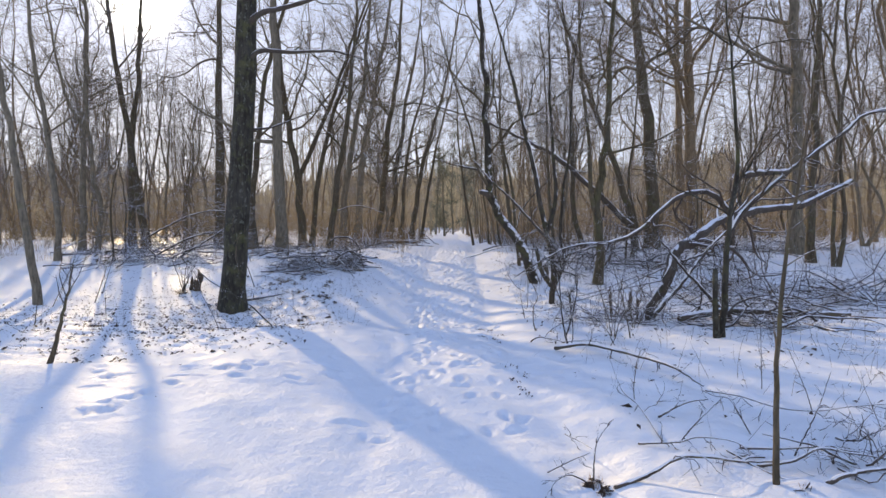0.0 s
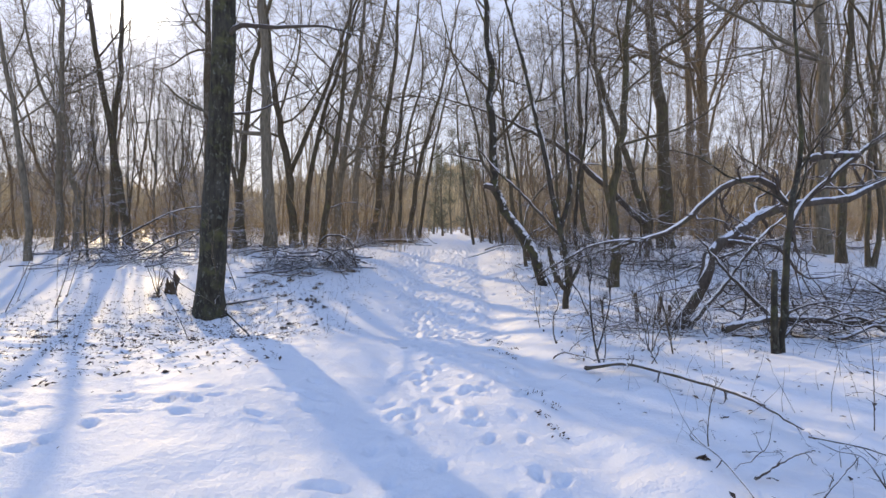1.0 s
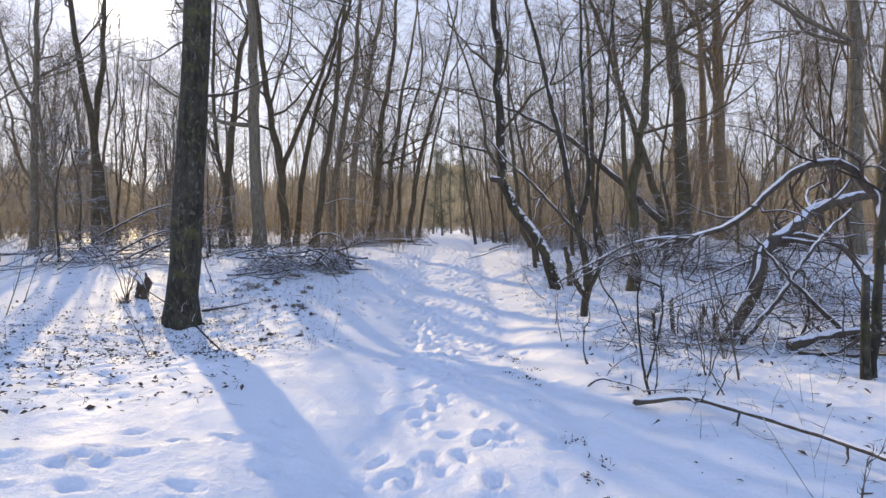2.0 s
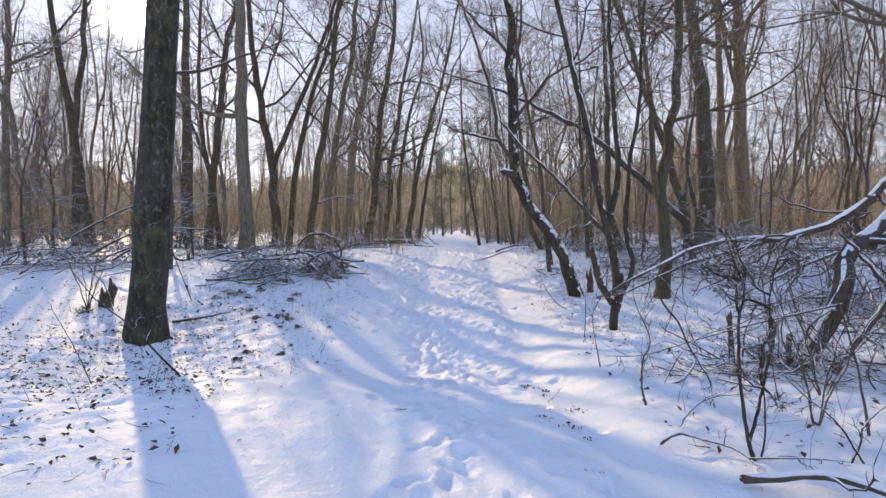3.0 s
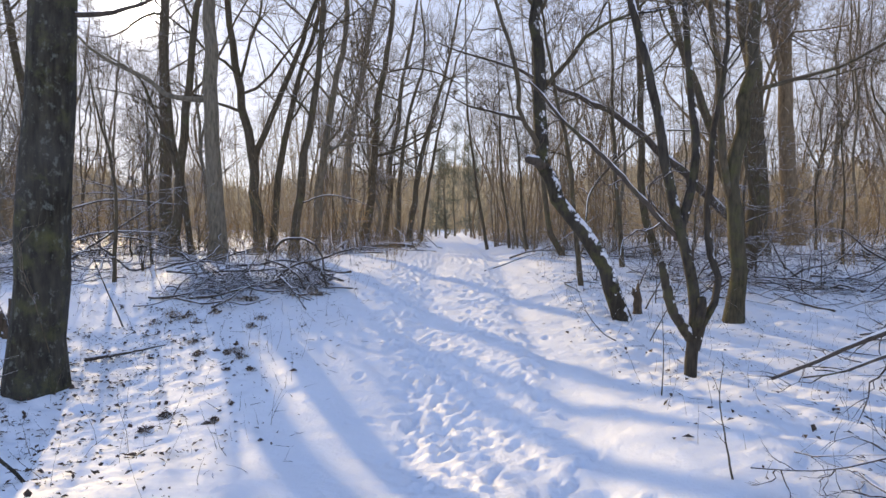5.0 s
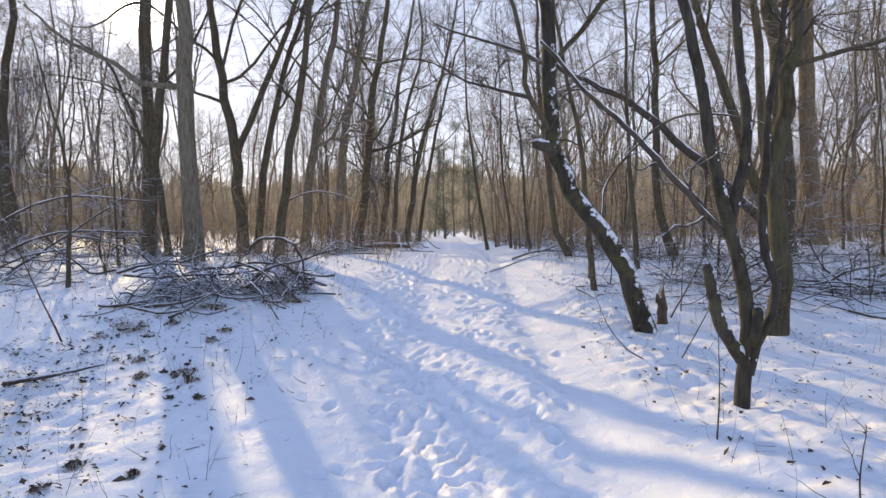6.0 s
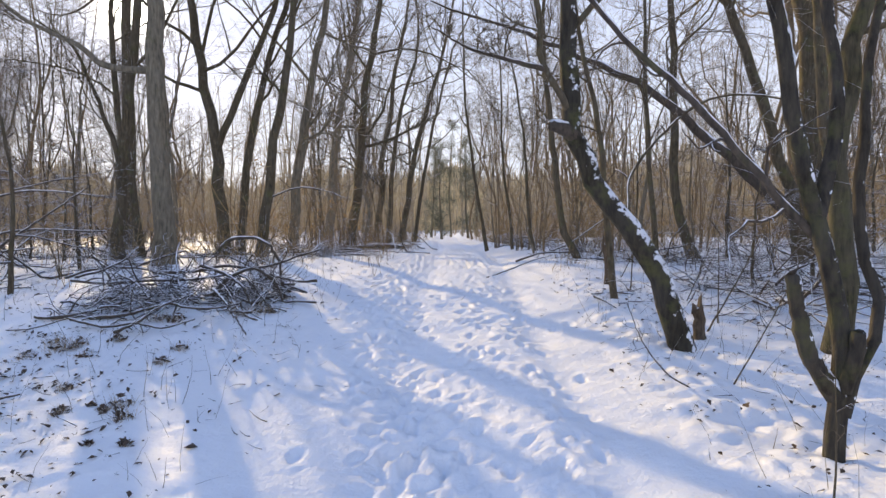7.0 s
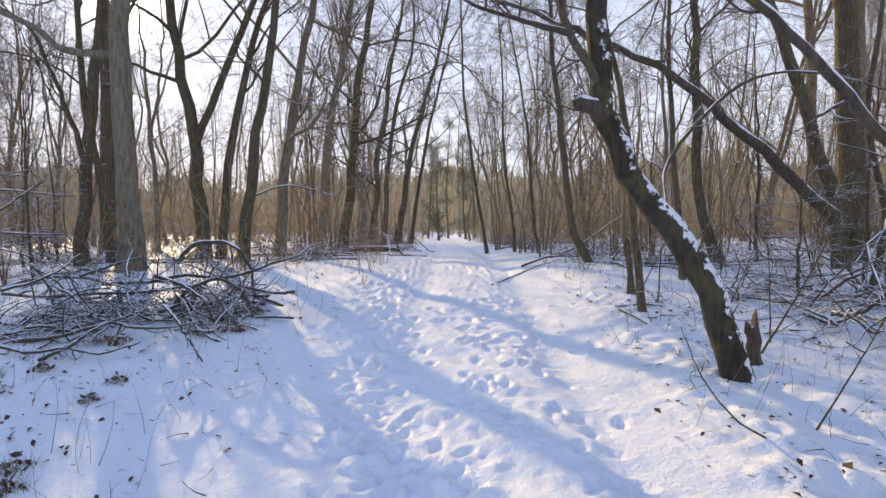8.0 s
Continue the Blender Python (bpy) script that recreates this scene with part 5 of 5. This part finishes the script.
# trees added only to cast shade over the hollow and the path
for x, y, k, turn in [(-23.10, 46.28, 5, 0), (-17.62, 40.78, 11, 300), (-18.20, 38.87, 11, 240), (-21.99, 50.79, 0, 180), (-19.38, 47.90, 7, 120), (-15.75, 44.93, 5, 300), (-19.56, 38.57, 0, 240), (-10.41, 32.22, 11, 60), (-16.35, 42.09, 1, 300), (-19.04, 44.72, 3, 300), (-26.61, 61.28, 5, 300), (-26.75, 54.80, 2, 240)]:
    copy_thing(kinds[k], pose(x, y, ground_z(x, y), 0, 0, turn))


def level_tree(seed, high):
    """A young tree whose thin side branches stand out level, layer over layer, with snow on them."""
    rng = np.random.default_rng(seed)
    foot = new("young_tree")
    p, rad = stem_line(rng, [(0, 0, -0.1), (rng.normal(0, 0.1), rng.normal(0, 0.1), 0.4 * high), (rng.normal(0, 0.25), rng.normal(0, 0.25), 0.9 * high)], high, 0.011 + 0.006 * high, n=14, wob=0.012, flare=0.2, top=0.2)
    part("trunk", mesh_from("trunk", *tube_arrays(p[None], rad[None], 7), BARK_DARK), foot)
    s, w, ln, q = shoots_from(rng, p[None], rad[None], 16, 0.12, 0.97, 80, 0.36, 0.45)
    p1, r1 = grow(rng, s, w, ln, np.maximum(q, 0.007), 7, 0.14, -0.01)
    s, w, ln, q = shoots_from(rng, p1, r1, 7, 0.2, 0.98, 45, 0.42, 0.6)
    w[:, 2] *= 0.35
    p2, r2 = grow(rng, s, w, ln, np.maximum(q, 0.0045), 4, 0.15, -0.01)
    s, w, ln, q = shoots_from(rng, p2, r2, 4, 0.2, 0.98, 42, 0.5, 0.7)
    w[:, 2] *= 0.4
    for k in range(16):
        a, b = slice(7 * k, 7 * k + 7), slice(28 * k, 28 * k + 28)
        limb = part("limb", mesh_from("limb", *tube_arrays(p1[k:k + 1], r1[k:k + 1], 4), TWIG_SNOWY), foot)
        tagged(part("spray", mesh_from("spray", *joined([tube_arrays(p2[a], r2[a], 3), cone_arrays(s[b], w[b], ln[b], np.maximum(q[b], 0.004))]), TWIG_WHITE), limb), kind="stuff")
    return tagged(foot, "young bare tree with level snow-lined twigs", "young tree", "young trees with level twigs")


level_kinds = [level_tree(600 + k, h) for k, h in enumerate((2.4, 3.6, 4.6))]
rng = np.random.default_rng(610)
for k in range(30):
    y = rng.uniform(17.5, 34)
    x = float(path_centre(y)) + (rng.uniform(4.2, 4 + 0.45 * y) if k % 2 else -rng.uniform(4.4, 4 + 0.5 * y))
    m = pose(x, y, ground_z(x, y), 0, 0, rng.uniform(0, 360))
    if k < 3:
        level_kinds[k].matrix_basis = m
    else:
        copy_thing(level_kinds[k % 3], m)


def coppice(x, y, count, high, seed):
    """Several straight thin poles from one root, with fine side twigs."""
    rng = np.random.default_rng(seed)
    foot = new("coppice")
    foot.location = (x, y, ground_z(x, y))
    for k in range(count):
        a, out = rng.uniform(0, 6.28), rng.uniform(0.05, 0.5)
        bx, by = out * math.cos(a), out * math.sin(a)
        h = high * rng.uniform(0.6, 1.1)
        p, rad = stem_line(rng, [(0.4 * bx, 0.4 * by, -0.1), (0.8 * bx, 0.8 * by, 0.3 * h), (1.2 * bx + rng.normal(0, 0.15), 1.2 * by, 0.65 * h), (1.7 * bx + rng.normal(0, 0.2), 1.7 * by, 0.97 * h)], h, rng.uniform(0.016, 0.034), n=14, wob=0.01, flare=0.2, top=0.2)
        stem = part("stem", mesh_from("stem", *tube_arrays(p[None], rad[None], 6), (BARK_TAN, BARK, BARK_TAN)[k % 3]), foot)
        s, w, ln, q = shoots_from(rng, p[None], rad[None], 12, 0.15, 0.98, 60, 0.24, 0.45)
        p1, r1 = grow(rng, s, w, ln, np.maximum(q, 0.006), 6, 0.2, 0.02)
        s, w, ln, q = shoots_from(rng, p1, r1, 6, 0.2, 0.98, 52, 0.45, 0.6)
        tagged(part("spray", mesh_from("spray", *joined([tube_arrays(p1, r1, 3), cone_arrays(s, w, ln, np.maximum(q, 0.0045))]), SHOOT), stem), kind="stuff")
    return tagged(foot, "clump of thin tan coppice poles with fine twigs", "coppice", "coppice poles beside the path")


for k, (x, y, count, high) in enumerate([(2.16, 31.8, 3, 6), (2.0, 26.7, 2, 4.5), (2.5, 27.4, 3, 5), (2.3, 23.4, 2, 2.6), (3.4, 25.2, 4, 5), (4.5, 24.9, 4, 5.5), (4.3, 28.0, 5, 6), (5.6, 26.5, 4, 5), (6.4, 24.0, 4, 5), (3.4, 30.5, 4, 6), (5.8, 30.0, 5, 6.5), (7.6, 27.5, 4, 6), (8.6, 23.5, 4, 5), (-2.3, 33.0, 3, 6), (-3.4, 29.0, 3, 5), (-4.6, 30.5, 4, 6), (-6.8, 28.5, 4, 5.5)]):
    coppice(x, y, count, high, 640 + k)
for k, (x, y) in enumerate([(-7.5, 46.0), (-9.5, 50.0), (-6.4, 52.0), (-4.9, 56.0)]):
    copy_thing(kinds[k % 6], pose(x, y, ground_z(x, y), 0, 0, 61 * k + 20))


def far_woods():
    rng = np.random.default_rng(401)
    n = 430
    y = 60 + 75 * rng.random(n) ** 0.9
    x = rng.uniform(-1, 1, n) * (0.85 * y + 25)
    keep = (np.abs(x - 1.0) > 2.5) | (y > 78)
    x, y = x[keep], y[keep]
    start = np.stack([x, y, lie(x, y) - 0.2], -1)
    way = np.stack([rng.normal(0, 0.05, len(x)), rng.normal(0, 0.05, len(x)), np.ones(len(x))], -1)
    p, r = grow(rng, start, way, rng.uniform(10, 17, len(x)), rng.uniform(0.07, 0.17, len(x)), 5, 0.05, 0.05)
    chunks = [tube_arrays(p, r, 4)]
    s, w, ln, q = shoots_from(rng, p, r, 7, 0.12, 0.98, 38, 0.25, 0.5)
    p1, r1 = grow(rng, s, w, ln, np.maximum(q, 0.03), 3, 0.15, 0.1)
    chunks.append(tube_arrays(p1, r1, 3))
    s, w, ln, q = shoots_from(rng, p1, r1, 5, 0.15, 0.98, 38, 0.5, 0.6)
    chunks.append(cone_arrays(s, w, ln, np.maximum(q, 0.022)))
    s, w, ln, q = shoots_from(rng, p, r, 18, 0.05, 0.98, 50, 0.0, 0.1)
    chunks.append(cone_arrays(s, w + np.array([0, 0, 0.4]), rng.uniform(0.6, 2.6, len(s)), np.full(len(s), 0.02)))
    me = mesh_from("far_woods", *joined(chunks), FAR_HAZED)
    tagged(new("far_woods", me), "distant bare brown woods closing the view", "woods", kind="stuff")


def undergrowth(name, label, count, lo, hi, clear, tall, mat, seed, thick=0.012, strip=None):
    """Bushes of thin arching shoots, several from one root, kept off the path."""
    rng = np.random.default_rng(seed)
    y = lo + (hi - lo) * rng.random(count) ** 0.7
    x = rng.uniform(-1, 1, count) * (0.8 * y + 9)
    if strip:  # only along the two edges of the path
        x = path_centre(y) + rng.uniform(*strip, count) * rng.choice([-1, 1], count)
    clump = hummocks(x, y, 3.0, seed)
    side = np.where(y > 80, 99, np.abs(x - path_centre(y)))
    keep = (side > clear + 1.2 * rng.random(count)) & (clump > rng.normal(-0.1, 0.15, count)) & ((y > 27) | (side > 4.5) | (strip is not None) | ((x > 0) & (y > 21.5)))
    sunny = 0.895 * x + 0.446 * y
    keep &= (strip is not None) | (x > 0) | (y > 52) | (side > 2.8) & ((sunny < 8.6) | (sunny > 13.2) | (rng.random(count) < 0.25))
    x, y = x[keep], y[keep]
    high = tall * (0.25 + 1.1 * rng.random(len(x)) ** 2.2)
    wide = rng.uniform(0.1, 0.5, len(x))
    k = np.repeat(np.arange(len(x)), rng.integers(2, 7, len(x)))
    n = len(k)
    x, y = x[k] + rng.normal(0, 0.12, n), y[k] + rng.normal(0, 0.12, n)
    start = np.stack([x, y, lie(x, y) - 0.05], -1)
    way = np.stack([wide[k] * rng.normal(0, 1, n), wide[k] * rng.normal(0, 1, n), np.ones(n)], -1)
    p, r = grow(rng, start, way, high[k] * rng.uniform(0.5, 1.1, n), rng.uniform(0.45, 1.25, n) * thick, 5, 0.16, 0.0)
    chunks = [tube_arrays(p, r, 3)]
    s, w, ln, q = shoots_from(rng, p, r, 8, 0.1, 0.98, 62, 0.32, 0.6)
    chunks.append(cone_arrays(s, w, ln, np.maximum(q, 0.5 * thick)))
    tagged(new(name, mesh_from(name, *joined(chunks), mat)), label, "undergrowth", kind="stuff")


def far_ridge():
    """The last, closed line of woods: a long uneven bank of tree tops."""
    rng = np.random.default_rng(421)
    a = np.radians(np.linspace(-75, 75, 3600))
    d = 165 + 6 * np.sin(a * 9)
    top = 13 + 3.5 * np.clip(4 * a + 0.3, 0, 1) + 7.0 * hummocks(a * 100, 0 * a, 4, 5) + 4.0 * hummocks(a * 100, 0 * a, 1.6, 15) + 1.2 * hummocks(a * 100, 0 * a, 0.8, 6) + 0.9 * hummocks(a * 100, 0 * a, 0.3, 7) + rng.normal(0, 0.35, len(a))
    rows = []
    for h, out in ((-0.5, 0), (0.35, -1.2), (0.7, 0.5), (1.0, 2.5), (0.9, 6), (-0.5, 14)):
        r = d + out + rng.normal(0, 0.5, len(a))
        rows.append(np.stack([r * np.sin(a), r * np.cos(a), np.where(h < 0, -0.5, h * top + rng.normal(0, 0.9 if h > 0.8 else 0.3, len(a)))], -1))
    v = np.stack(rows)
    m, n = v.shape[:2]
    i = np.arange(m * n).reshape(m, n)
    f = np.stack([i[:-1, :-1], i[:-1, 1:], i[1:, 1:], i[1:, :-1]], -1).reshape(-1, 4)
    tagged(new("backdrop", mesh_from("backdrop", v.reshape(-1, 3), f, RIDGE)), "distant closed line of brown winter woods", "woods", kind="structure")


far_woods()
far_ridge()
undergrowth("brushwood", "tan leafless brushwood under the far trees", 2300, 23, 66, 1.3, 4.4, SHOOT, 411, 0.008)
undergrowth("young_growth", "grey-brown leafless saplings crowding the wood", 1000, 24, 66, 1.7, 6.2, SHOOT_GREY, 414, 0.010)
undergrowth("verge_growth", "dry weeds and low twigs along the path edges", 1500, 19.5, 46, 1.2, 0.95, SHOOT_GREY, 415, 0.006, strip=(1.5, 6.0))
undergrowth("thicket", "brown leafless thicket under the nearer trees", 620, 17, 30, 3.0, 2.8, SHOOT, 412, 0.006)
undergrowth("far_thicket", "distant brown thicket closing the wood", 1000, 60, 135, 1.4, 10.0, SHOOT_HAZED, 413, 0.028)


def leaf_quads(rng, c, size):
    """Small curled leaves at the points c."""
    n = len(c)
    u = unit(rng.standard_normal((n, 3))) * (size * rng.uniform(0.6, 1.3, n))[:, None]
    w = unit(np.cross(u, rng.standard_normal((n, 3)))) * (0.5 * size * rng.uniform(0.6, 1.3, n))[:, None]
    return np.stack([c - u, c - 0.1 * u - w, c + u, c + 0.1 * u + w], 1).reshape(-1, 3), np.arange(4 * n).reshape(n, 4)


def withered_foliage():
    """Young beeches that have kept their brown leaves, between the trunks."""
    rng = np.random.default_rng(431)
    n = 900
    y = rng.uniform(25, 70, n)
    x = rng.uniform(-1, 1, n) * (0.8 * y + 6)
    side = np.abs(x - path_centre(y))
    keep = (side > 3.2) & (hummocks(x, y, 3.5, 433) > -0.05)
    x, y = x[keep], y[keep]
    k = np.repeat(np.arange(len(x)), 70)
    high = rng.uniform(0.8, 4.2, len(x))[k]
    z = high * rng.random(len(k)) ** 0.8
    wide = 0.25 + 0.5 * np.sin(np.pi * np.clip(z / high, 0, 1))
    c = np.stack([x[k] + wide * rng.normal(0, 0.9, len(k)), y[k] + wide * rng.normal(0, 0.9, len(k)), lie(x, y)[k] + 0.3 + z], -1)
    v, f = leaf_quads(rng, c, 0.045)
    tagged(new("withered_foliage", mesh_from("withered_foliage", v, f, WITHERED, False)), "withered tan leaves kept on young trees", "leaves", kind="stuff")


def evergreen(x, y, high, wide, seed):
    """A far ivy-clad tree: a trunk, limbs and a ragged crown of small leaves."""
    rng = np.random.default_rng(seed)
    foot = new("tree")
    foot.location = (x, y, ground_z(x, y))
    p, rad = stem_line(rng, [(0, 0, -0.2), (rng.normal(0, 0.2), 0, 0.4 * high), (rng.normal(0, 0.4), 0, 0.9 * high)], high, 0.13, n=14, wob=0.03)
    part("trunk", mesh_from("trunk", *tube_arrays(p[None], rad[None], 7), BARK), foot)
    s, w, ln, q = shoots_from(rng, p[None], rad[None], 34, 0.04, 0.97, 65, 0.0, 0.4)
    ln = 1.25 * wide * rng.uniform(0.4, 1.1, len(s)) * (1.15 - 0.75 * s[:, 2] / high)
    p1, r1 = grow(rng, s, w, ln, np.maximum(q, 0.015), 6, 0.2, 0.06)
    part("limbs", mesh_from("limbs", *tube_arrays(p1, r1, 3), BARK), foot)
    k = rng.integers(0, len(s), 5200)
    c = p1[k, rng.integers(1, 6, 5200)] + rng.normal(0, 0.26, (5200, 3)) * [1, 1, 0.8]
    c = c[c[:, 2] > 0.1]
    v, f = leaf_quads(rng, c, 0.07)
    tagged(part("crown", mesh_from("crown", v, f, EVERGREEN, False), foot), kind="stuff")
    return tagged(foot, "grey-green ivy-clad tree closing the end of the path", "tree", "evergreens at the end of the path")


withered_foliage()
for k, (x, y, high, wide) in enumerate([(0.2, 72, 11.5, 1.7), (2.9, 70, 10.0, 1.7), (1.4, 82, 14.0, 2.1), (-1.0, 78, 11.0, 1.8), (4.4, 79, 12.0, 1.8)]):
    evergreen(x, y, high, wide, 440 + k)


# ---- dead leaves and dry stems ----
def leaf_litter():
    rng = np.random.default_rng(501)
    n, m, e = 11700, 1500, 700
    k = 4750
    x = np.concatenate([rng.normal(-4.8, 1.9, k), rng.normal(-4.5, 0.7, m), rng.normal(3.4, 1.2, e), rng.uniform(-9, 10, n - k - m - e)])
    y = np.concatenate([rng.normal(10.2, 2.1, k), rng.normal(14.0, 1.5, m), rng.uniform(7.5, 19, e), rng.uniform(3.5, 22, n - k - m - e)])
    x, y = x + 0.12 * np.round(rng.normal(0, 1, n)), y + 0.3 * hummocks(x * 3, y * 3, 0.4, 9)
    keep = ((x - path_centre(y) > 1.2) | (x - path_centre(y) < -1.7)) & ((y > 7.0 + 0.25 * np.sin(2 * x)) | (x > 1) | (rng.random(n) < 0.04)) & ((x < -1.9) | (x > 1) | (rng.random(n) < 0.25))
    x, y = x[keep], y[keep]
    n = len(x)
    c = np.stack([x, y, lie(x, y) + 0.012], -1)
    a, s = rng.uniform(0, 6.28, n), 0.006 + 0.027 * rng.random(n) ** 2.0 + np.where(rng.random(n) < 0.05, 0.02, 0.0)
    u = np.stack([np.cos(a), np.sin(a), rng.normal(0, 0.35, n)], -1) * s[:, None]
    w = np.stack([-np.sin(a), np.cos(a), rng.normal(0, 0.35, n)], -1) * (0.6 * s)[:, None]
    curl = np.array([0, 0, 0.35])[None] * s[:, None]
    v = np.stack([c - u, c - 0.1 * u - w + curl, c + u + curl * 0.5, c + 0.1 * u + w + curl], 1)
    f = np.arange(4 * n).reshape(n, 4)
    tagged(new("leaf_litter", mesh_from("leaf_litter", v.reshape(-1, 3), f, LEAF, False)), "brown dead leaves scattered on the snow", "leaves", kind="stuff")


def twig_litter():
    """Short broken twigs that lie on the snow or stick out of it."""
    rng = np.random.default_rng(503)
    n = 3600
    x, y = rng.uniform(-9, 9, n), rng.uniform(3.6, 24, n)
    side = np.abs(x - path_centre(y))
    keep = ((side > 1.5) | (rng.random(n) < 0.06)) & ((y > 7.2) | (x > 0.8))
    x, y = x[keep], y[keep]
    n = len(x)
    start = np.stack([x, y, lie(x, y) + 0.006], -1)
    a = rng.uniform(0, 6.28, n)
    way = np.stack([np.cos(a), np.sin(a), np.abs(rng.normal(0, 0.25, n))], -1)
    p, r = grow(rng, start, way, 0.03 + 0.22 * rng.random(n) ** 2, rng.uniform(0.002, 0.006, n), 4, 0.2, 0.0)
    p[..., 2] = np.maximum(p[..., 2], lie(p[..., 0], p[..., 1]) + 0.004)
    tagged(new("twig_litter", mesh_from("twig_litter", *tube_arrays(p, r, 3), TWIG_SNOWY)), "short broken dark twigs lying on the snow", "twigs", kind="stuff")


def dry_stems():
    rng = np.random.default_rng(502)
    n = 1900
    x, y = rng.uniform(-7, 9, n), rng.uniform(4, 21, n)
    side = x - path_centre(y)
    keep = (side > 1.3) | (side < -1.9) & (y > 8.5)
    x, y = x[keep], y[keep]
    n = len(x)
    start = np.stack([x, y, lie(x, y) - 0.03], -1)
    way = np.stack([rng.normal(0, 0.3, n), rng.normal(0, 0.3, n), np.ones(n)], -1)
    p, r = grow(rng, start, way, rng.uniform(0.08, 0.55, n), rng.uniform(0.0012, 0.0035, n), 4, 0.15, -0.02)
    tagged(new("dry_stems", mesh_from("dry_stems", *tube_arrays(p, r, 3), TWIG)), "dry weed stems poking out of the snow", "dry stems", kind="stuff")


def leaf_clump(x, y, size, seed):
    """A small heap of withered leaves and grass that sticks out of the snow."""
    rng = np.random.default_rng(seed)
    foot = new("leaf_clump")
    size *= 0.75
    foot.location = (x, y, ground_z(x, y))
    n = 16
    a, q = rng.uniform(0, 6.28, n), np.sqrt(rng.random(n))
    c = np.stack([size * q * np.cos(a), size * q * np.sin(a), 0.95 * size * (1 - q) * rng.random(n) + 0.005], -1)
    u = unit(rng.standard_normal((n, 3)) * [1, 1, 0.5]) * rng.uniform(0.02, 0.05, n)[:, None]
    w = unit(np.cross(u, rng.standard_normal((n, 3)))) * rng.uniform(0.008, 0.022, n)[:, None]
    v = np.stack([c - u, c - w, c + u, c + w], 1).reshape(-1, 3)
    part("leaves", mesh_from("leaves", v, np.arange(4 * n).reshape(n, 4), LEAF, False), foot)["kind"] = "stuff"
    m = 60
    start = np.stack([rng.normal(0, 0.5 * size, m), rng.normal(0, 0.5 * size, m), np.full(m, -0.02)], -1)
    way = np.stack([rng.normal(0, 0.6, m), rng.normal(0, 0.6, m), np.ones(m)], -1)
    part("grass", mesh_from("grass", *cone_arrays(start, way, rng.uniform(0.5, 1.7, m) * size, np.full(m, 0.003)), SHOOT), foot)["kind"] = "stuff"
    return tagged(foot, "clump of withered brown leaves and grass in snow", "leaves", "leaf clumps in the snow")


for k, (x, y, size) in enumerate([(-2.98, 15.05, 0.11), (-2.71, 13.8, 0.12), (-3.25, 13.9, 0.09), (-3.1, 14.05, 0.06), (-5.6, 9.4, 0.12), (-6.38, 14.35, 0.2), (-6.3, 14.2, 0.14), (-2.45, 13.35, 0.05), (-2.72, 13.35, 0.05), (-6.4, 11.0, 0.08), (-3.3, 13.98, 0.09), (-2.94, 13.94, 0.08), (-2.97, 15.44, 0.12), (-3.33, 16.2, 0.16), (-3.52, 16.25, 0.15), (-4.04, 15.45, 0.15), (-4.18, 15.33, 0.17), (-4.3, 15.5, 0.16), (-3.82, 15.19, 0.11), (-4.4, 15.2, 0.12), (-2.5, 16.75, 0.2), (-2.7, 16.6, 0.16), (-2.64, 17.1, 0.16), (-2.89, 16.8, 0.14), (-2.45, 17.6, 0.13), (-3.55, 14.43, 0.1), (-2.32, 11.93, 0.05), (-2.86, 12.15, 0.07), (-2.87, 11.8, 0.08), (-2.85, 14.05, 0.14), (-2.4, 16.83, 0.12), (-3.7, 15.6, 0.1), (0.94, 3.62, 0.09), (0.99, 3.5, 0.06), (2.07, 3.3, 0.07), (1.55, 4.95, 0.04), (1.98, 5.55, 0.05)]):
    leaf_clump(x, y, size, 520 + k)
leaf_litter()
twig_litter()
dry_stems()


def debris_trail():
    """Dark crumbs of bark and leaf in a line of small prints beside the path."""
    rng = np.random.default_rng(504)
    k = rng.integers(0, 17, 190)
    n = len(k)
    y = rng.uniform(4.8, 10.0, 17)[k] + rng.normal(0, 0.05, n)
    x = 0.68 + rng.normal(0, 0.07, 17)[k] + 0.09 * np.maximum(7 - y, 0) + rng.normal(0, 0.04, n)
    v, f = leaf_quads(rng, np.stack([x, y, lie(x, y) + 0.01], -1), 0.016)
    tagged(new("bark_crumbs", mesh_from("bark_crumbs", v, f, LEAF, False)), "dark crumbs of bark and leaf in small prints", "litter", kind="stuff")


debris_trail()
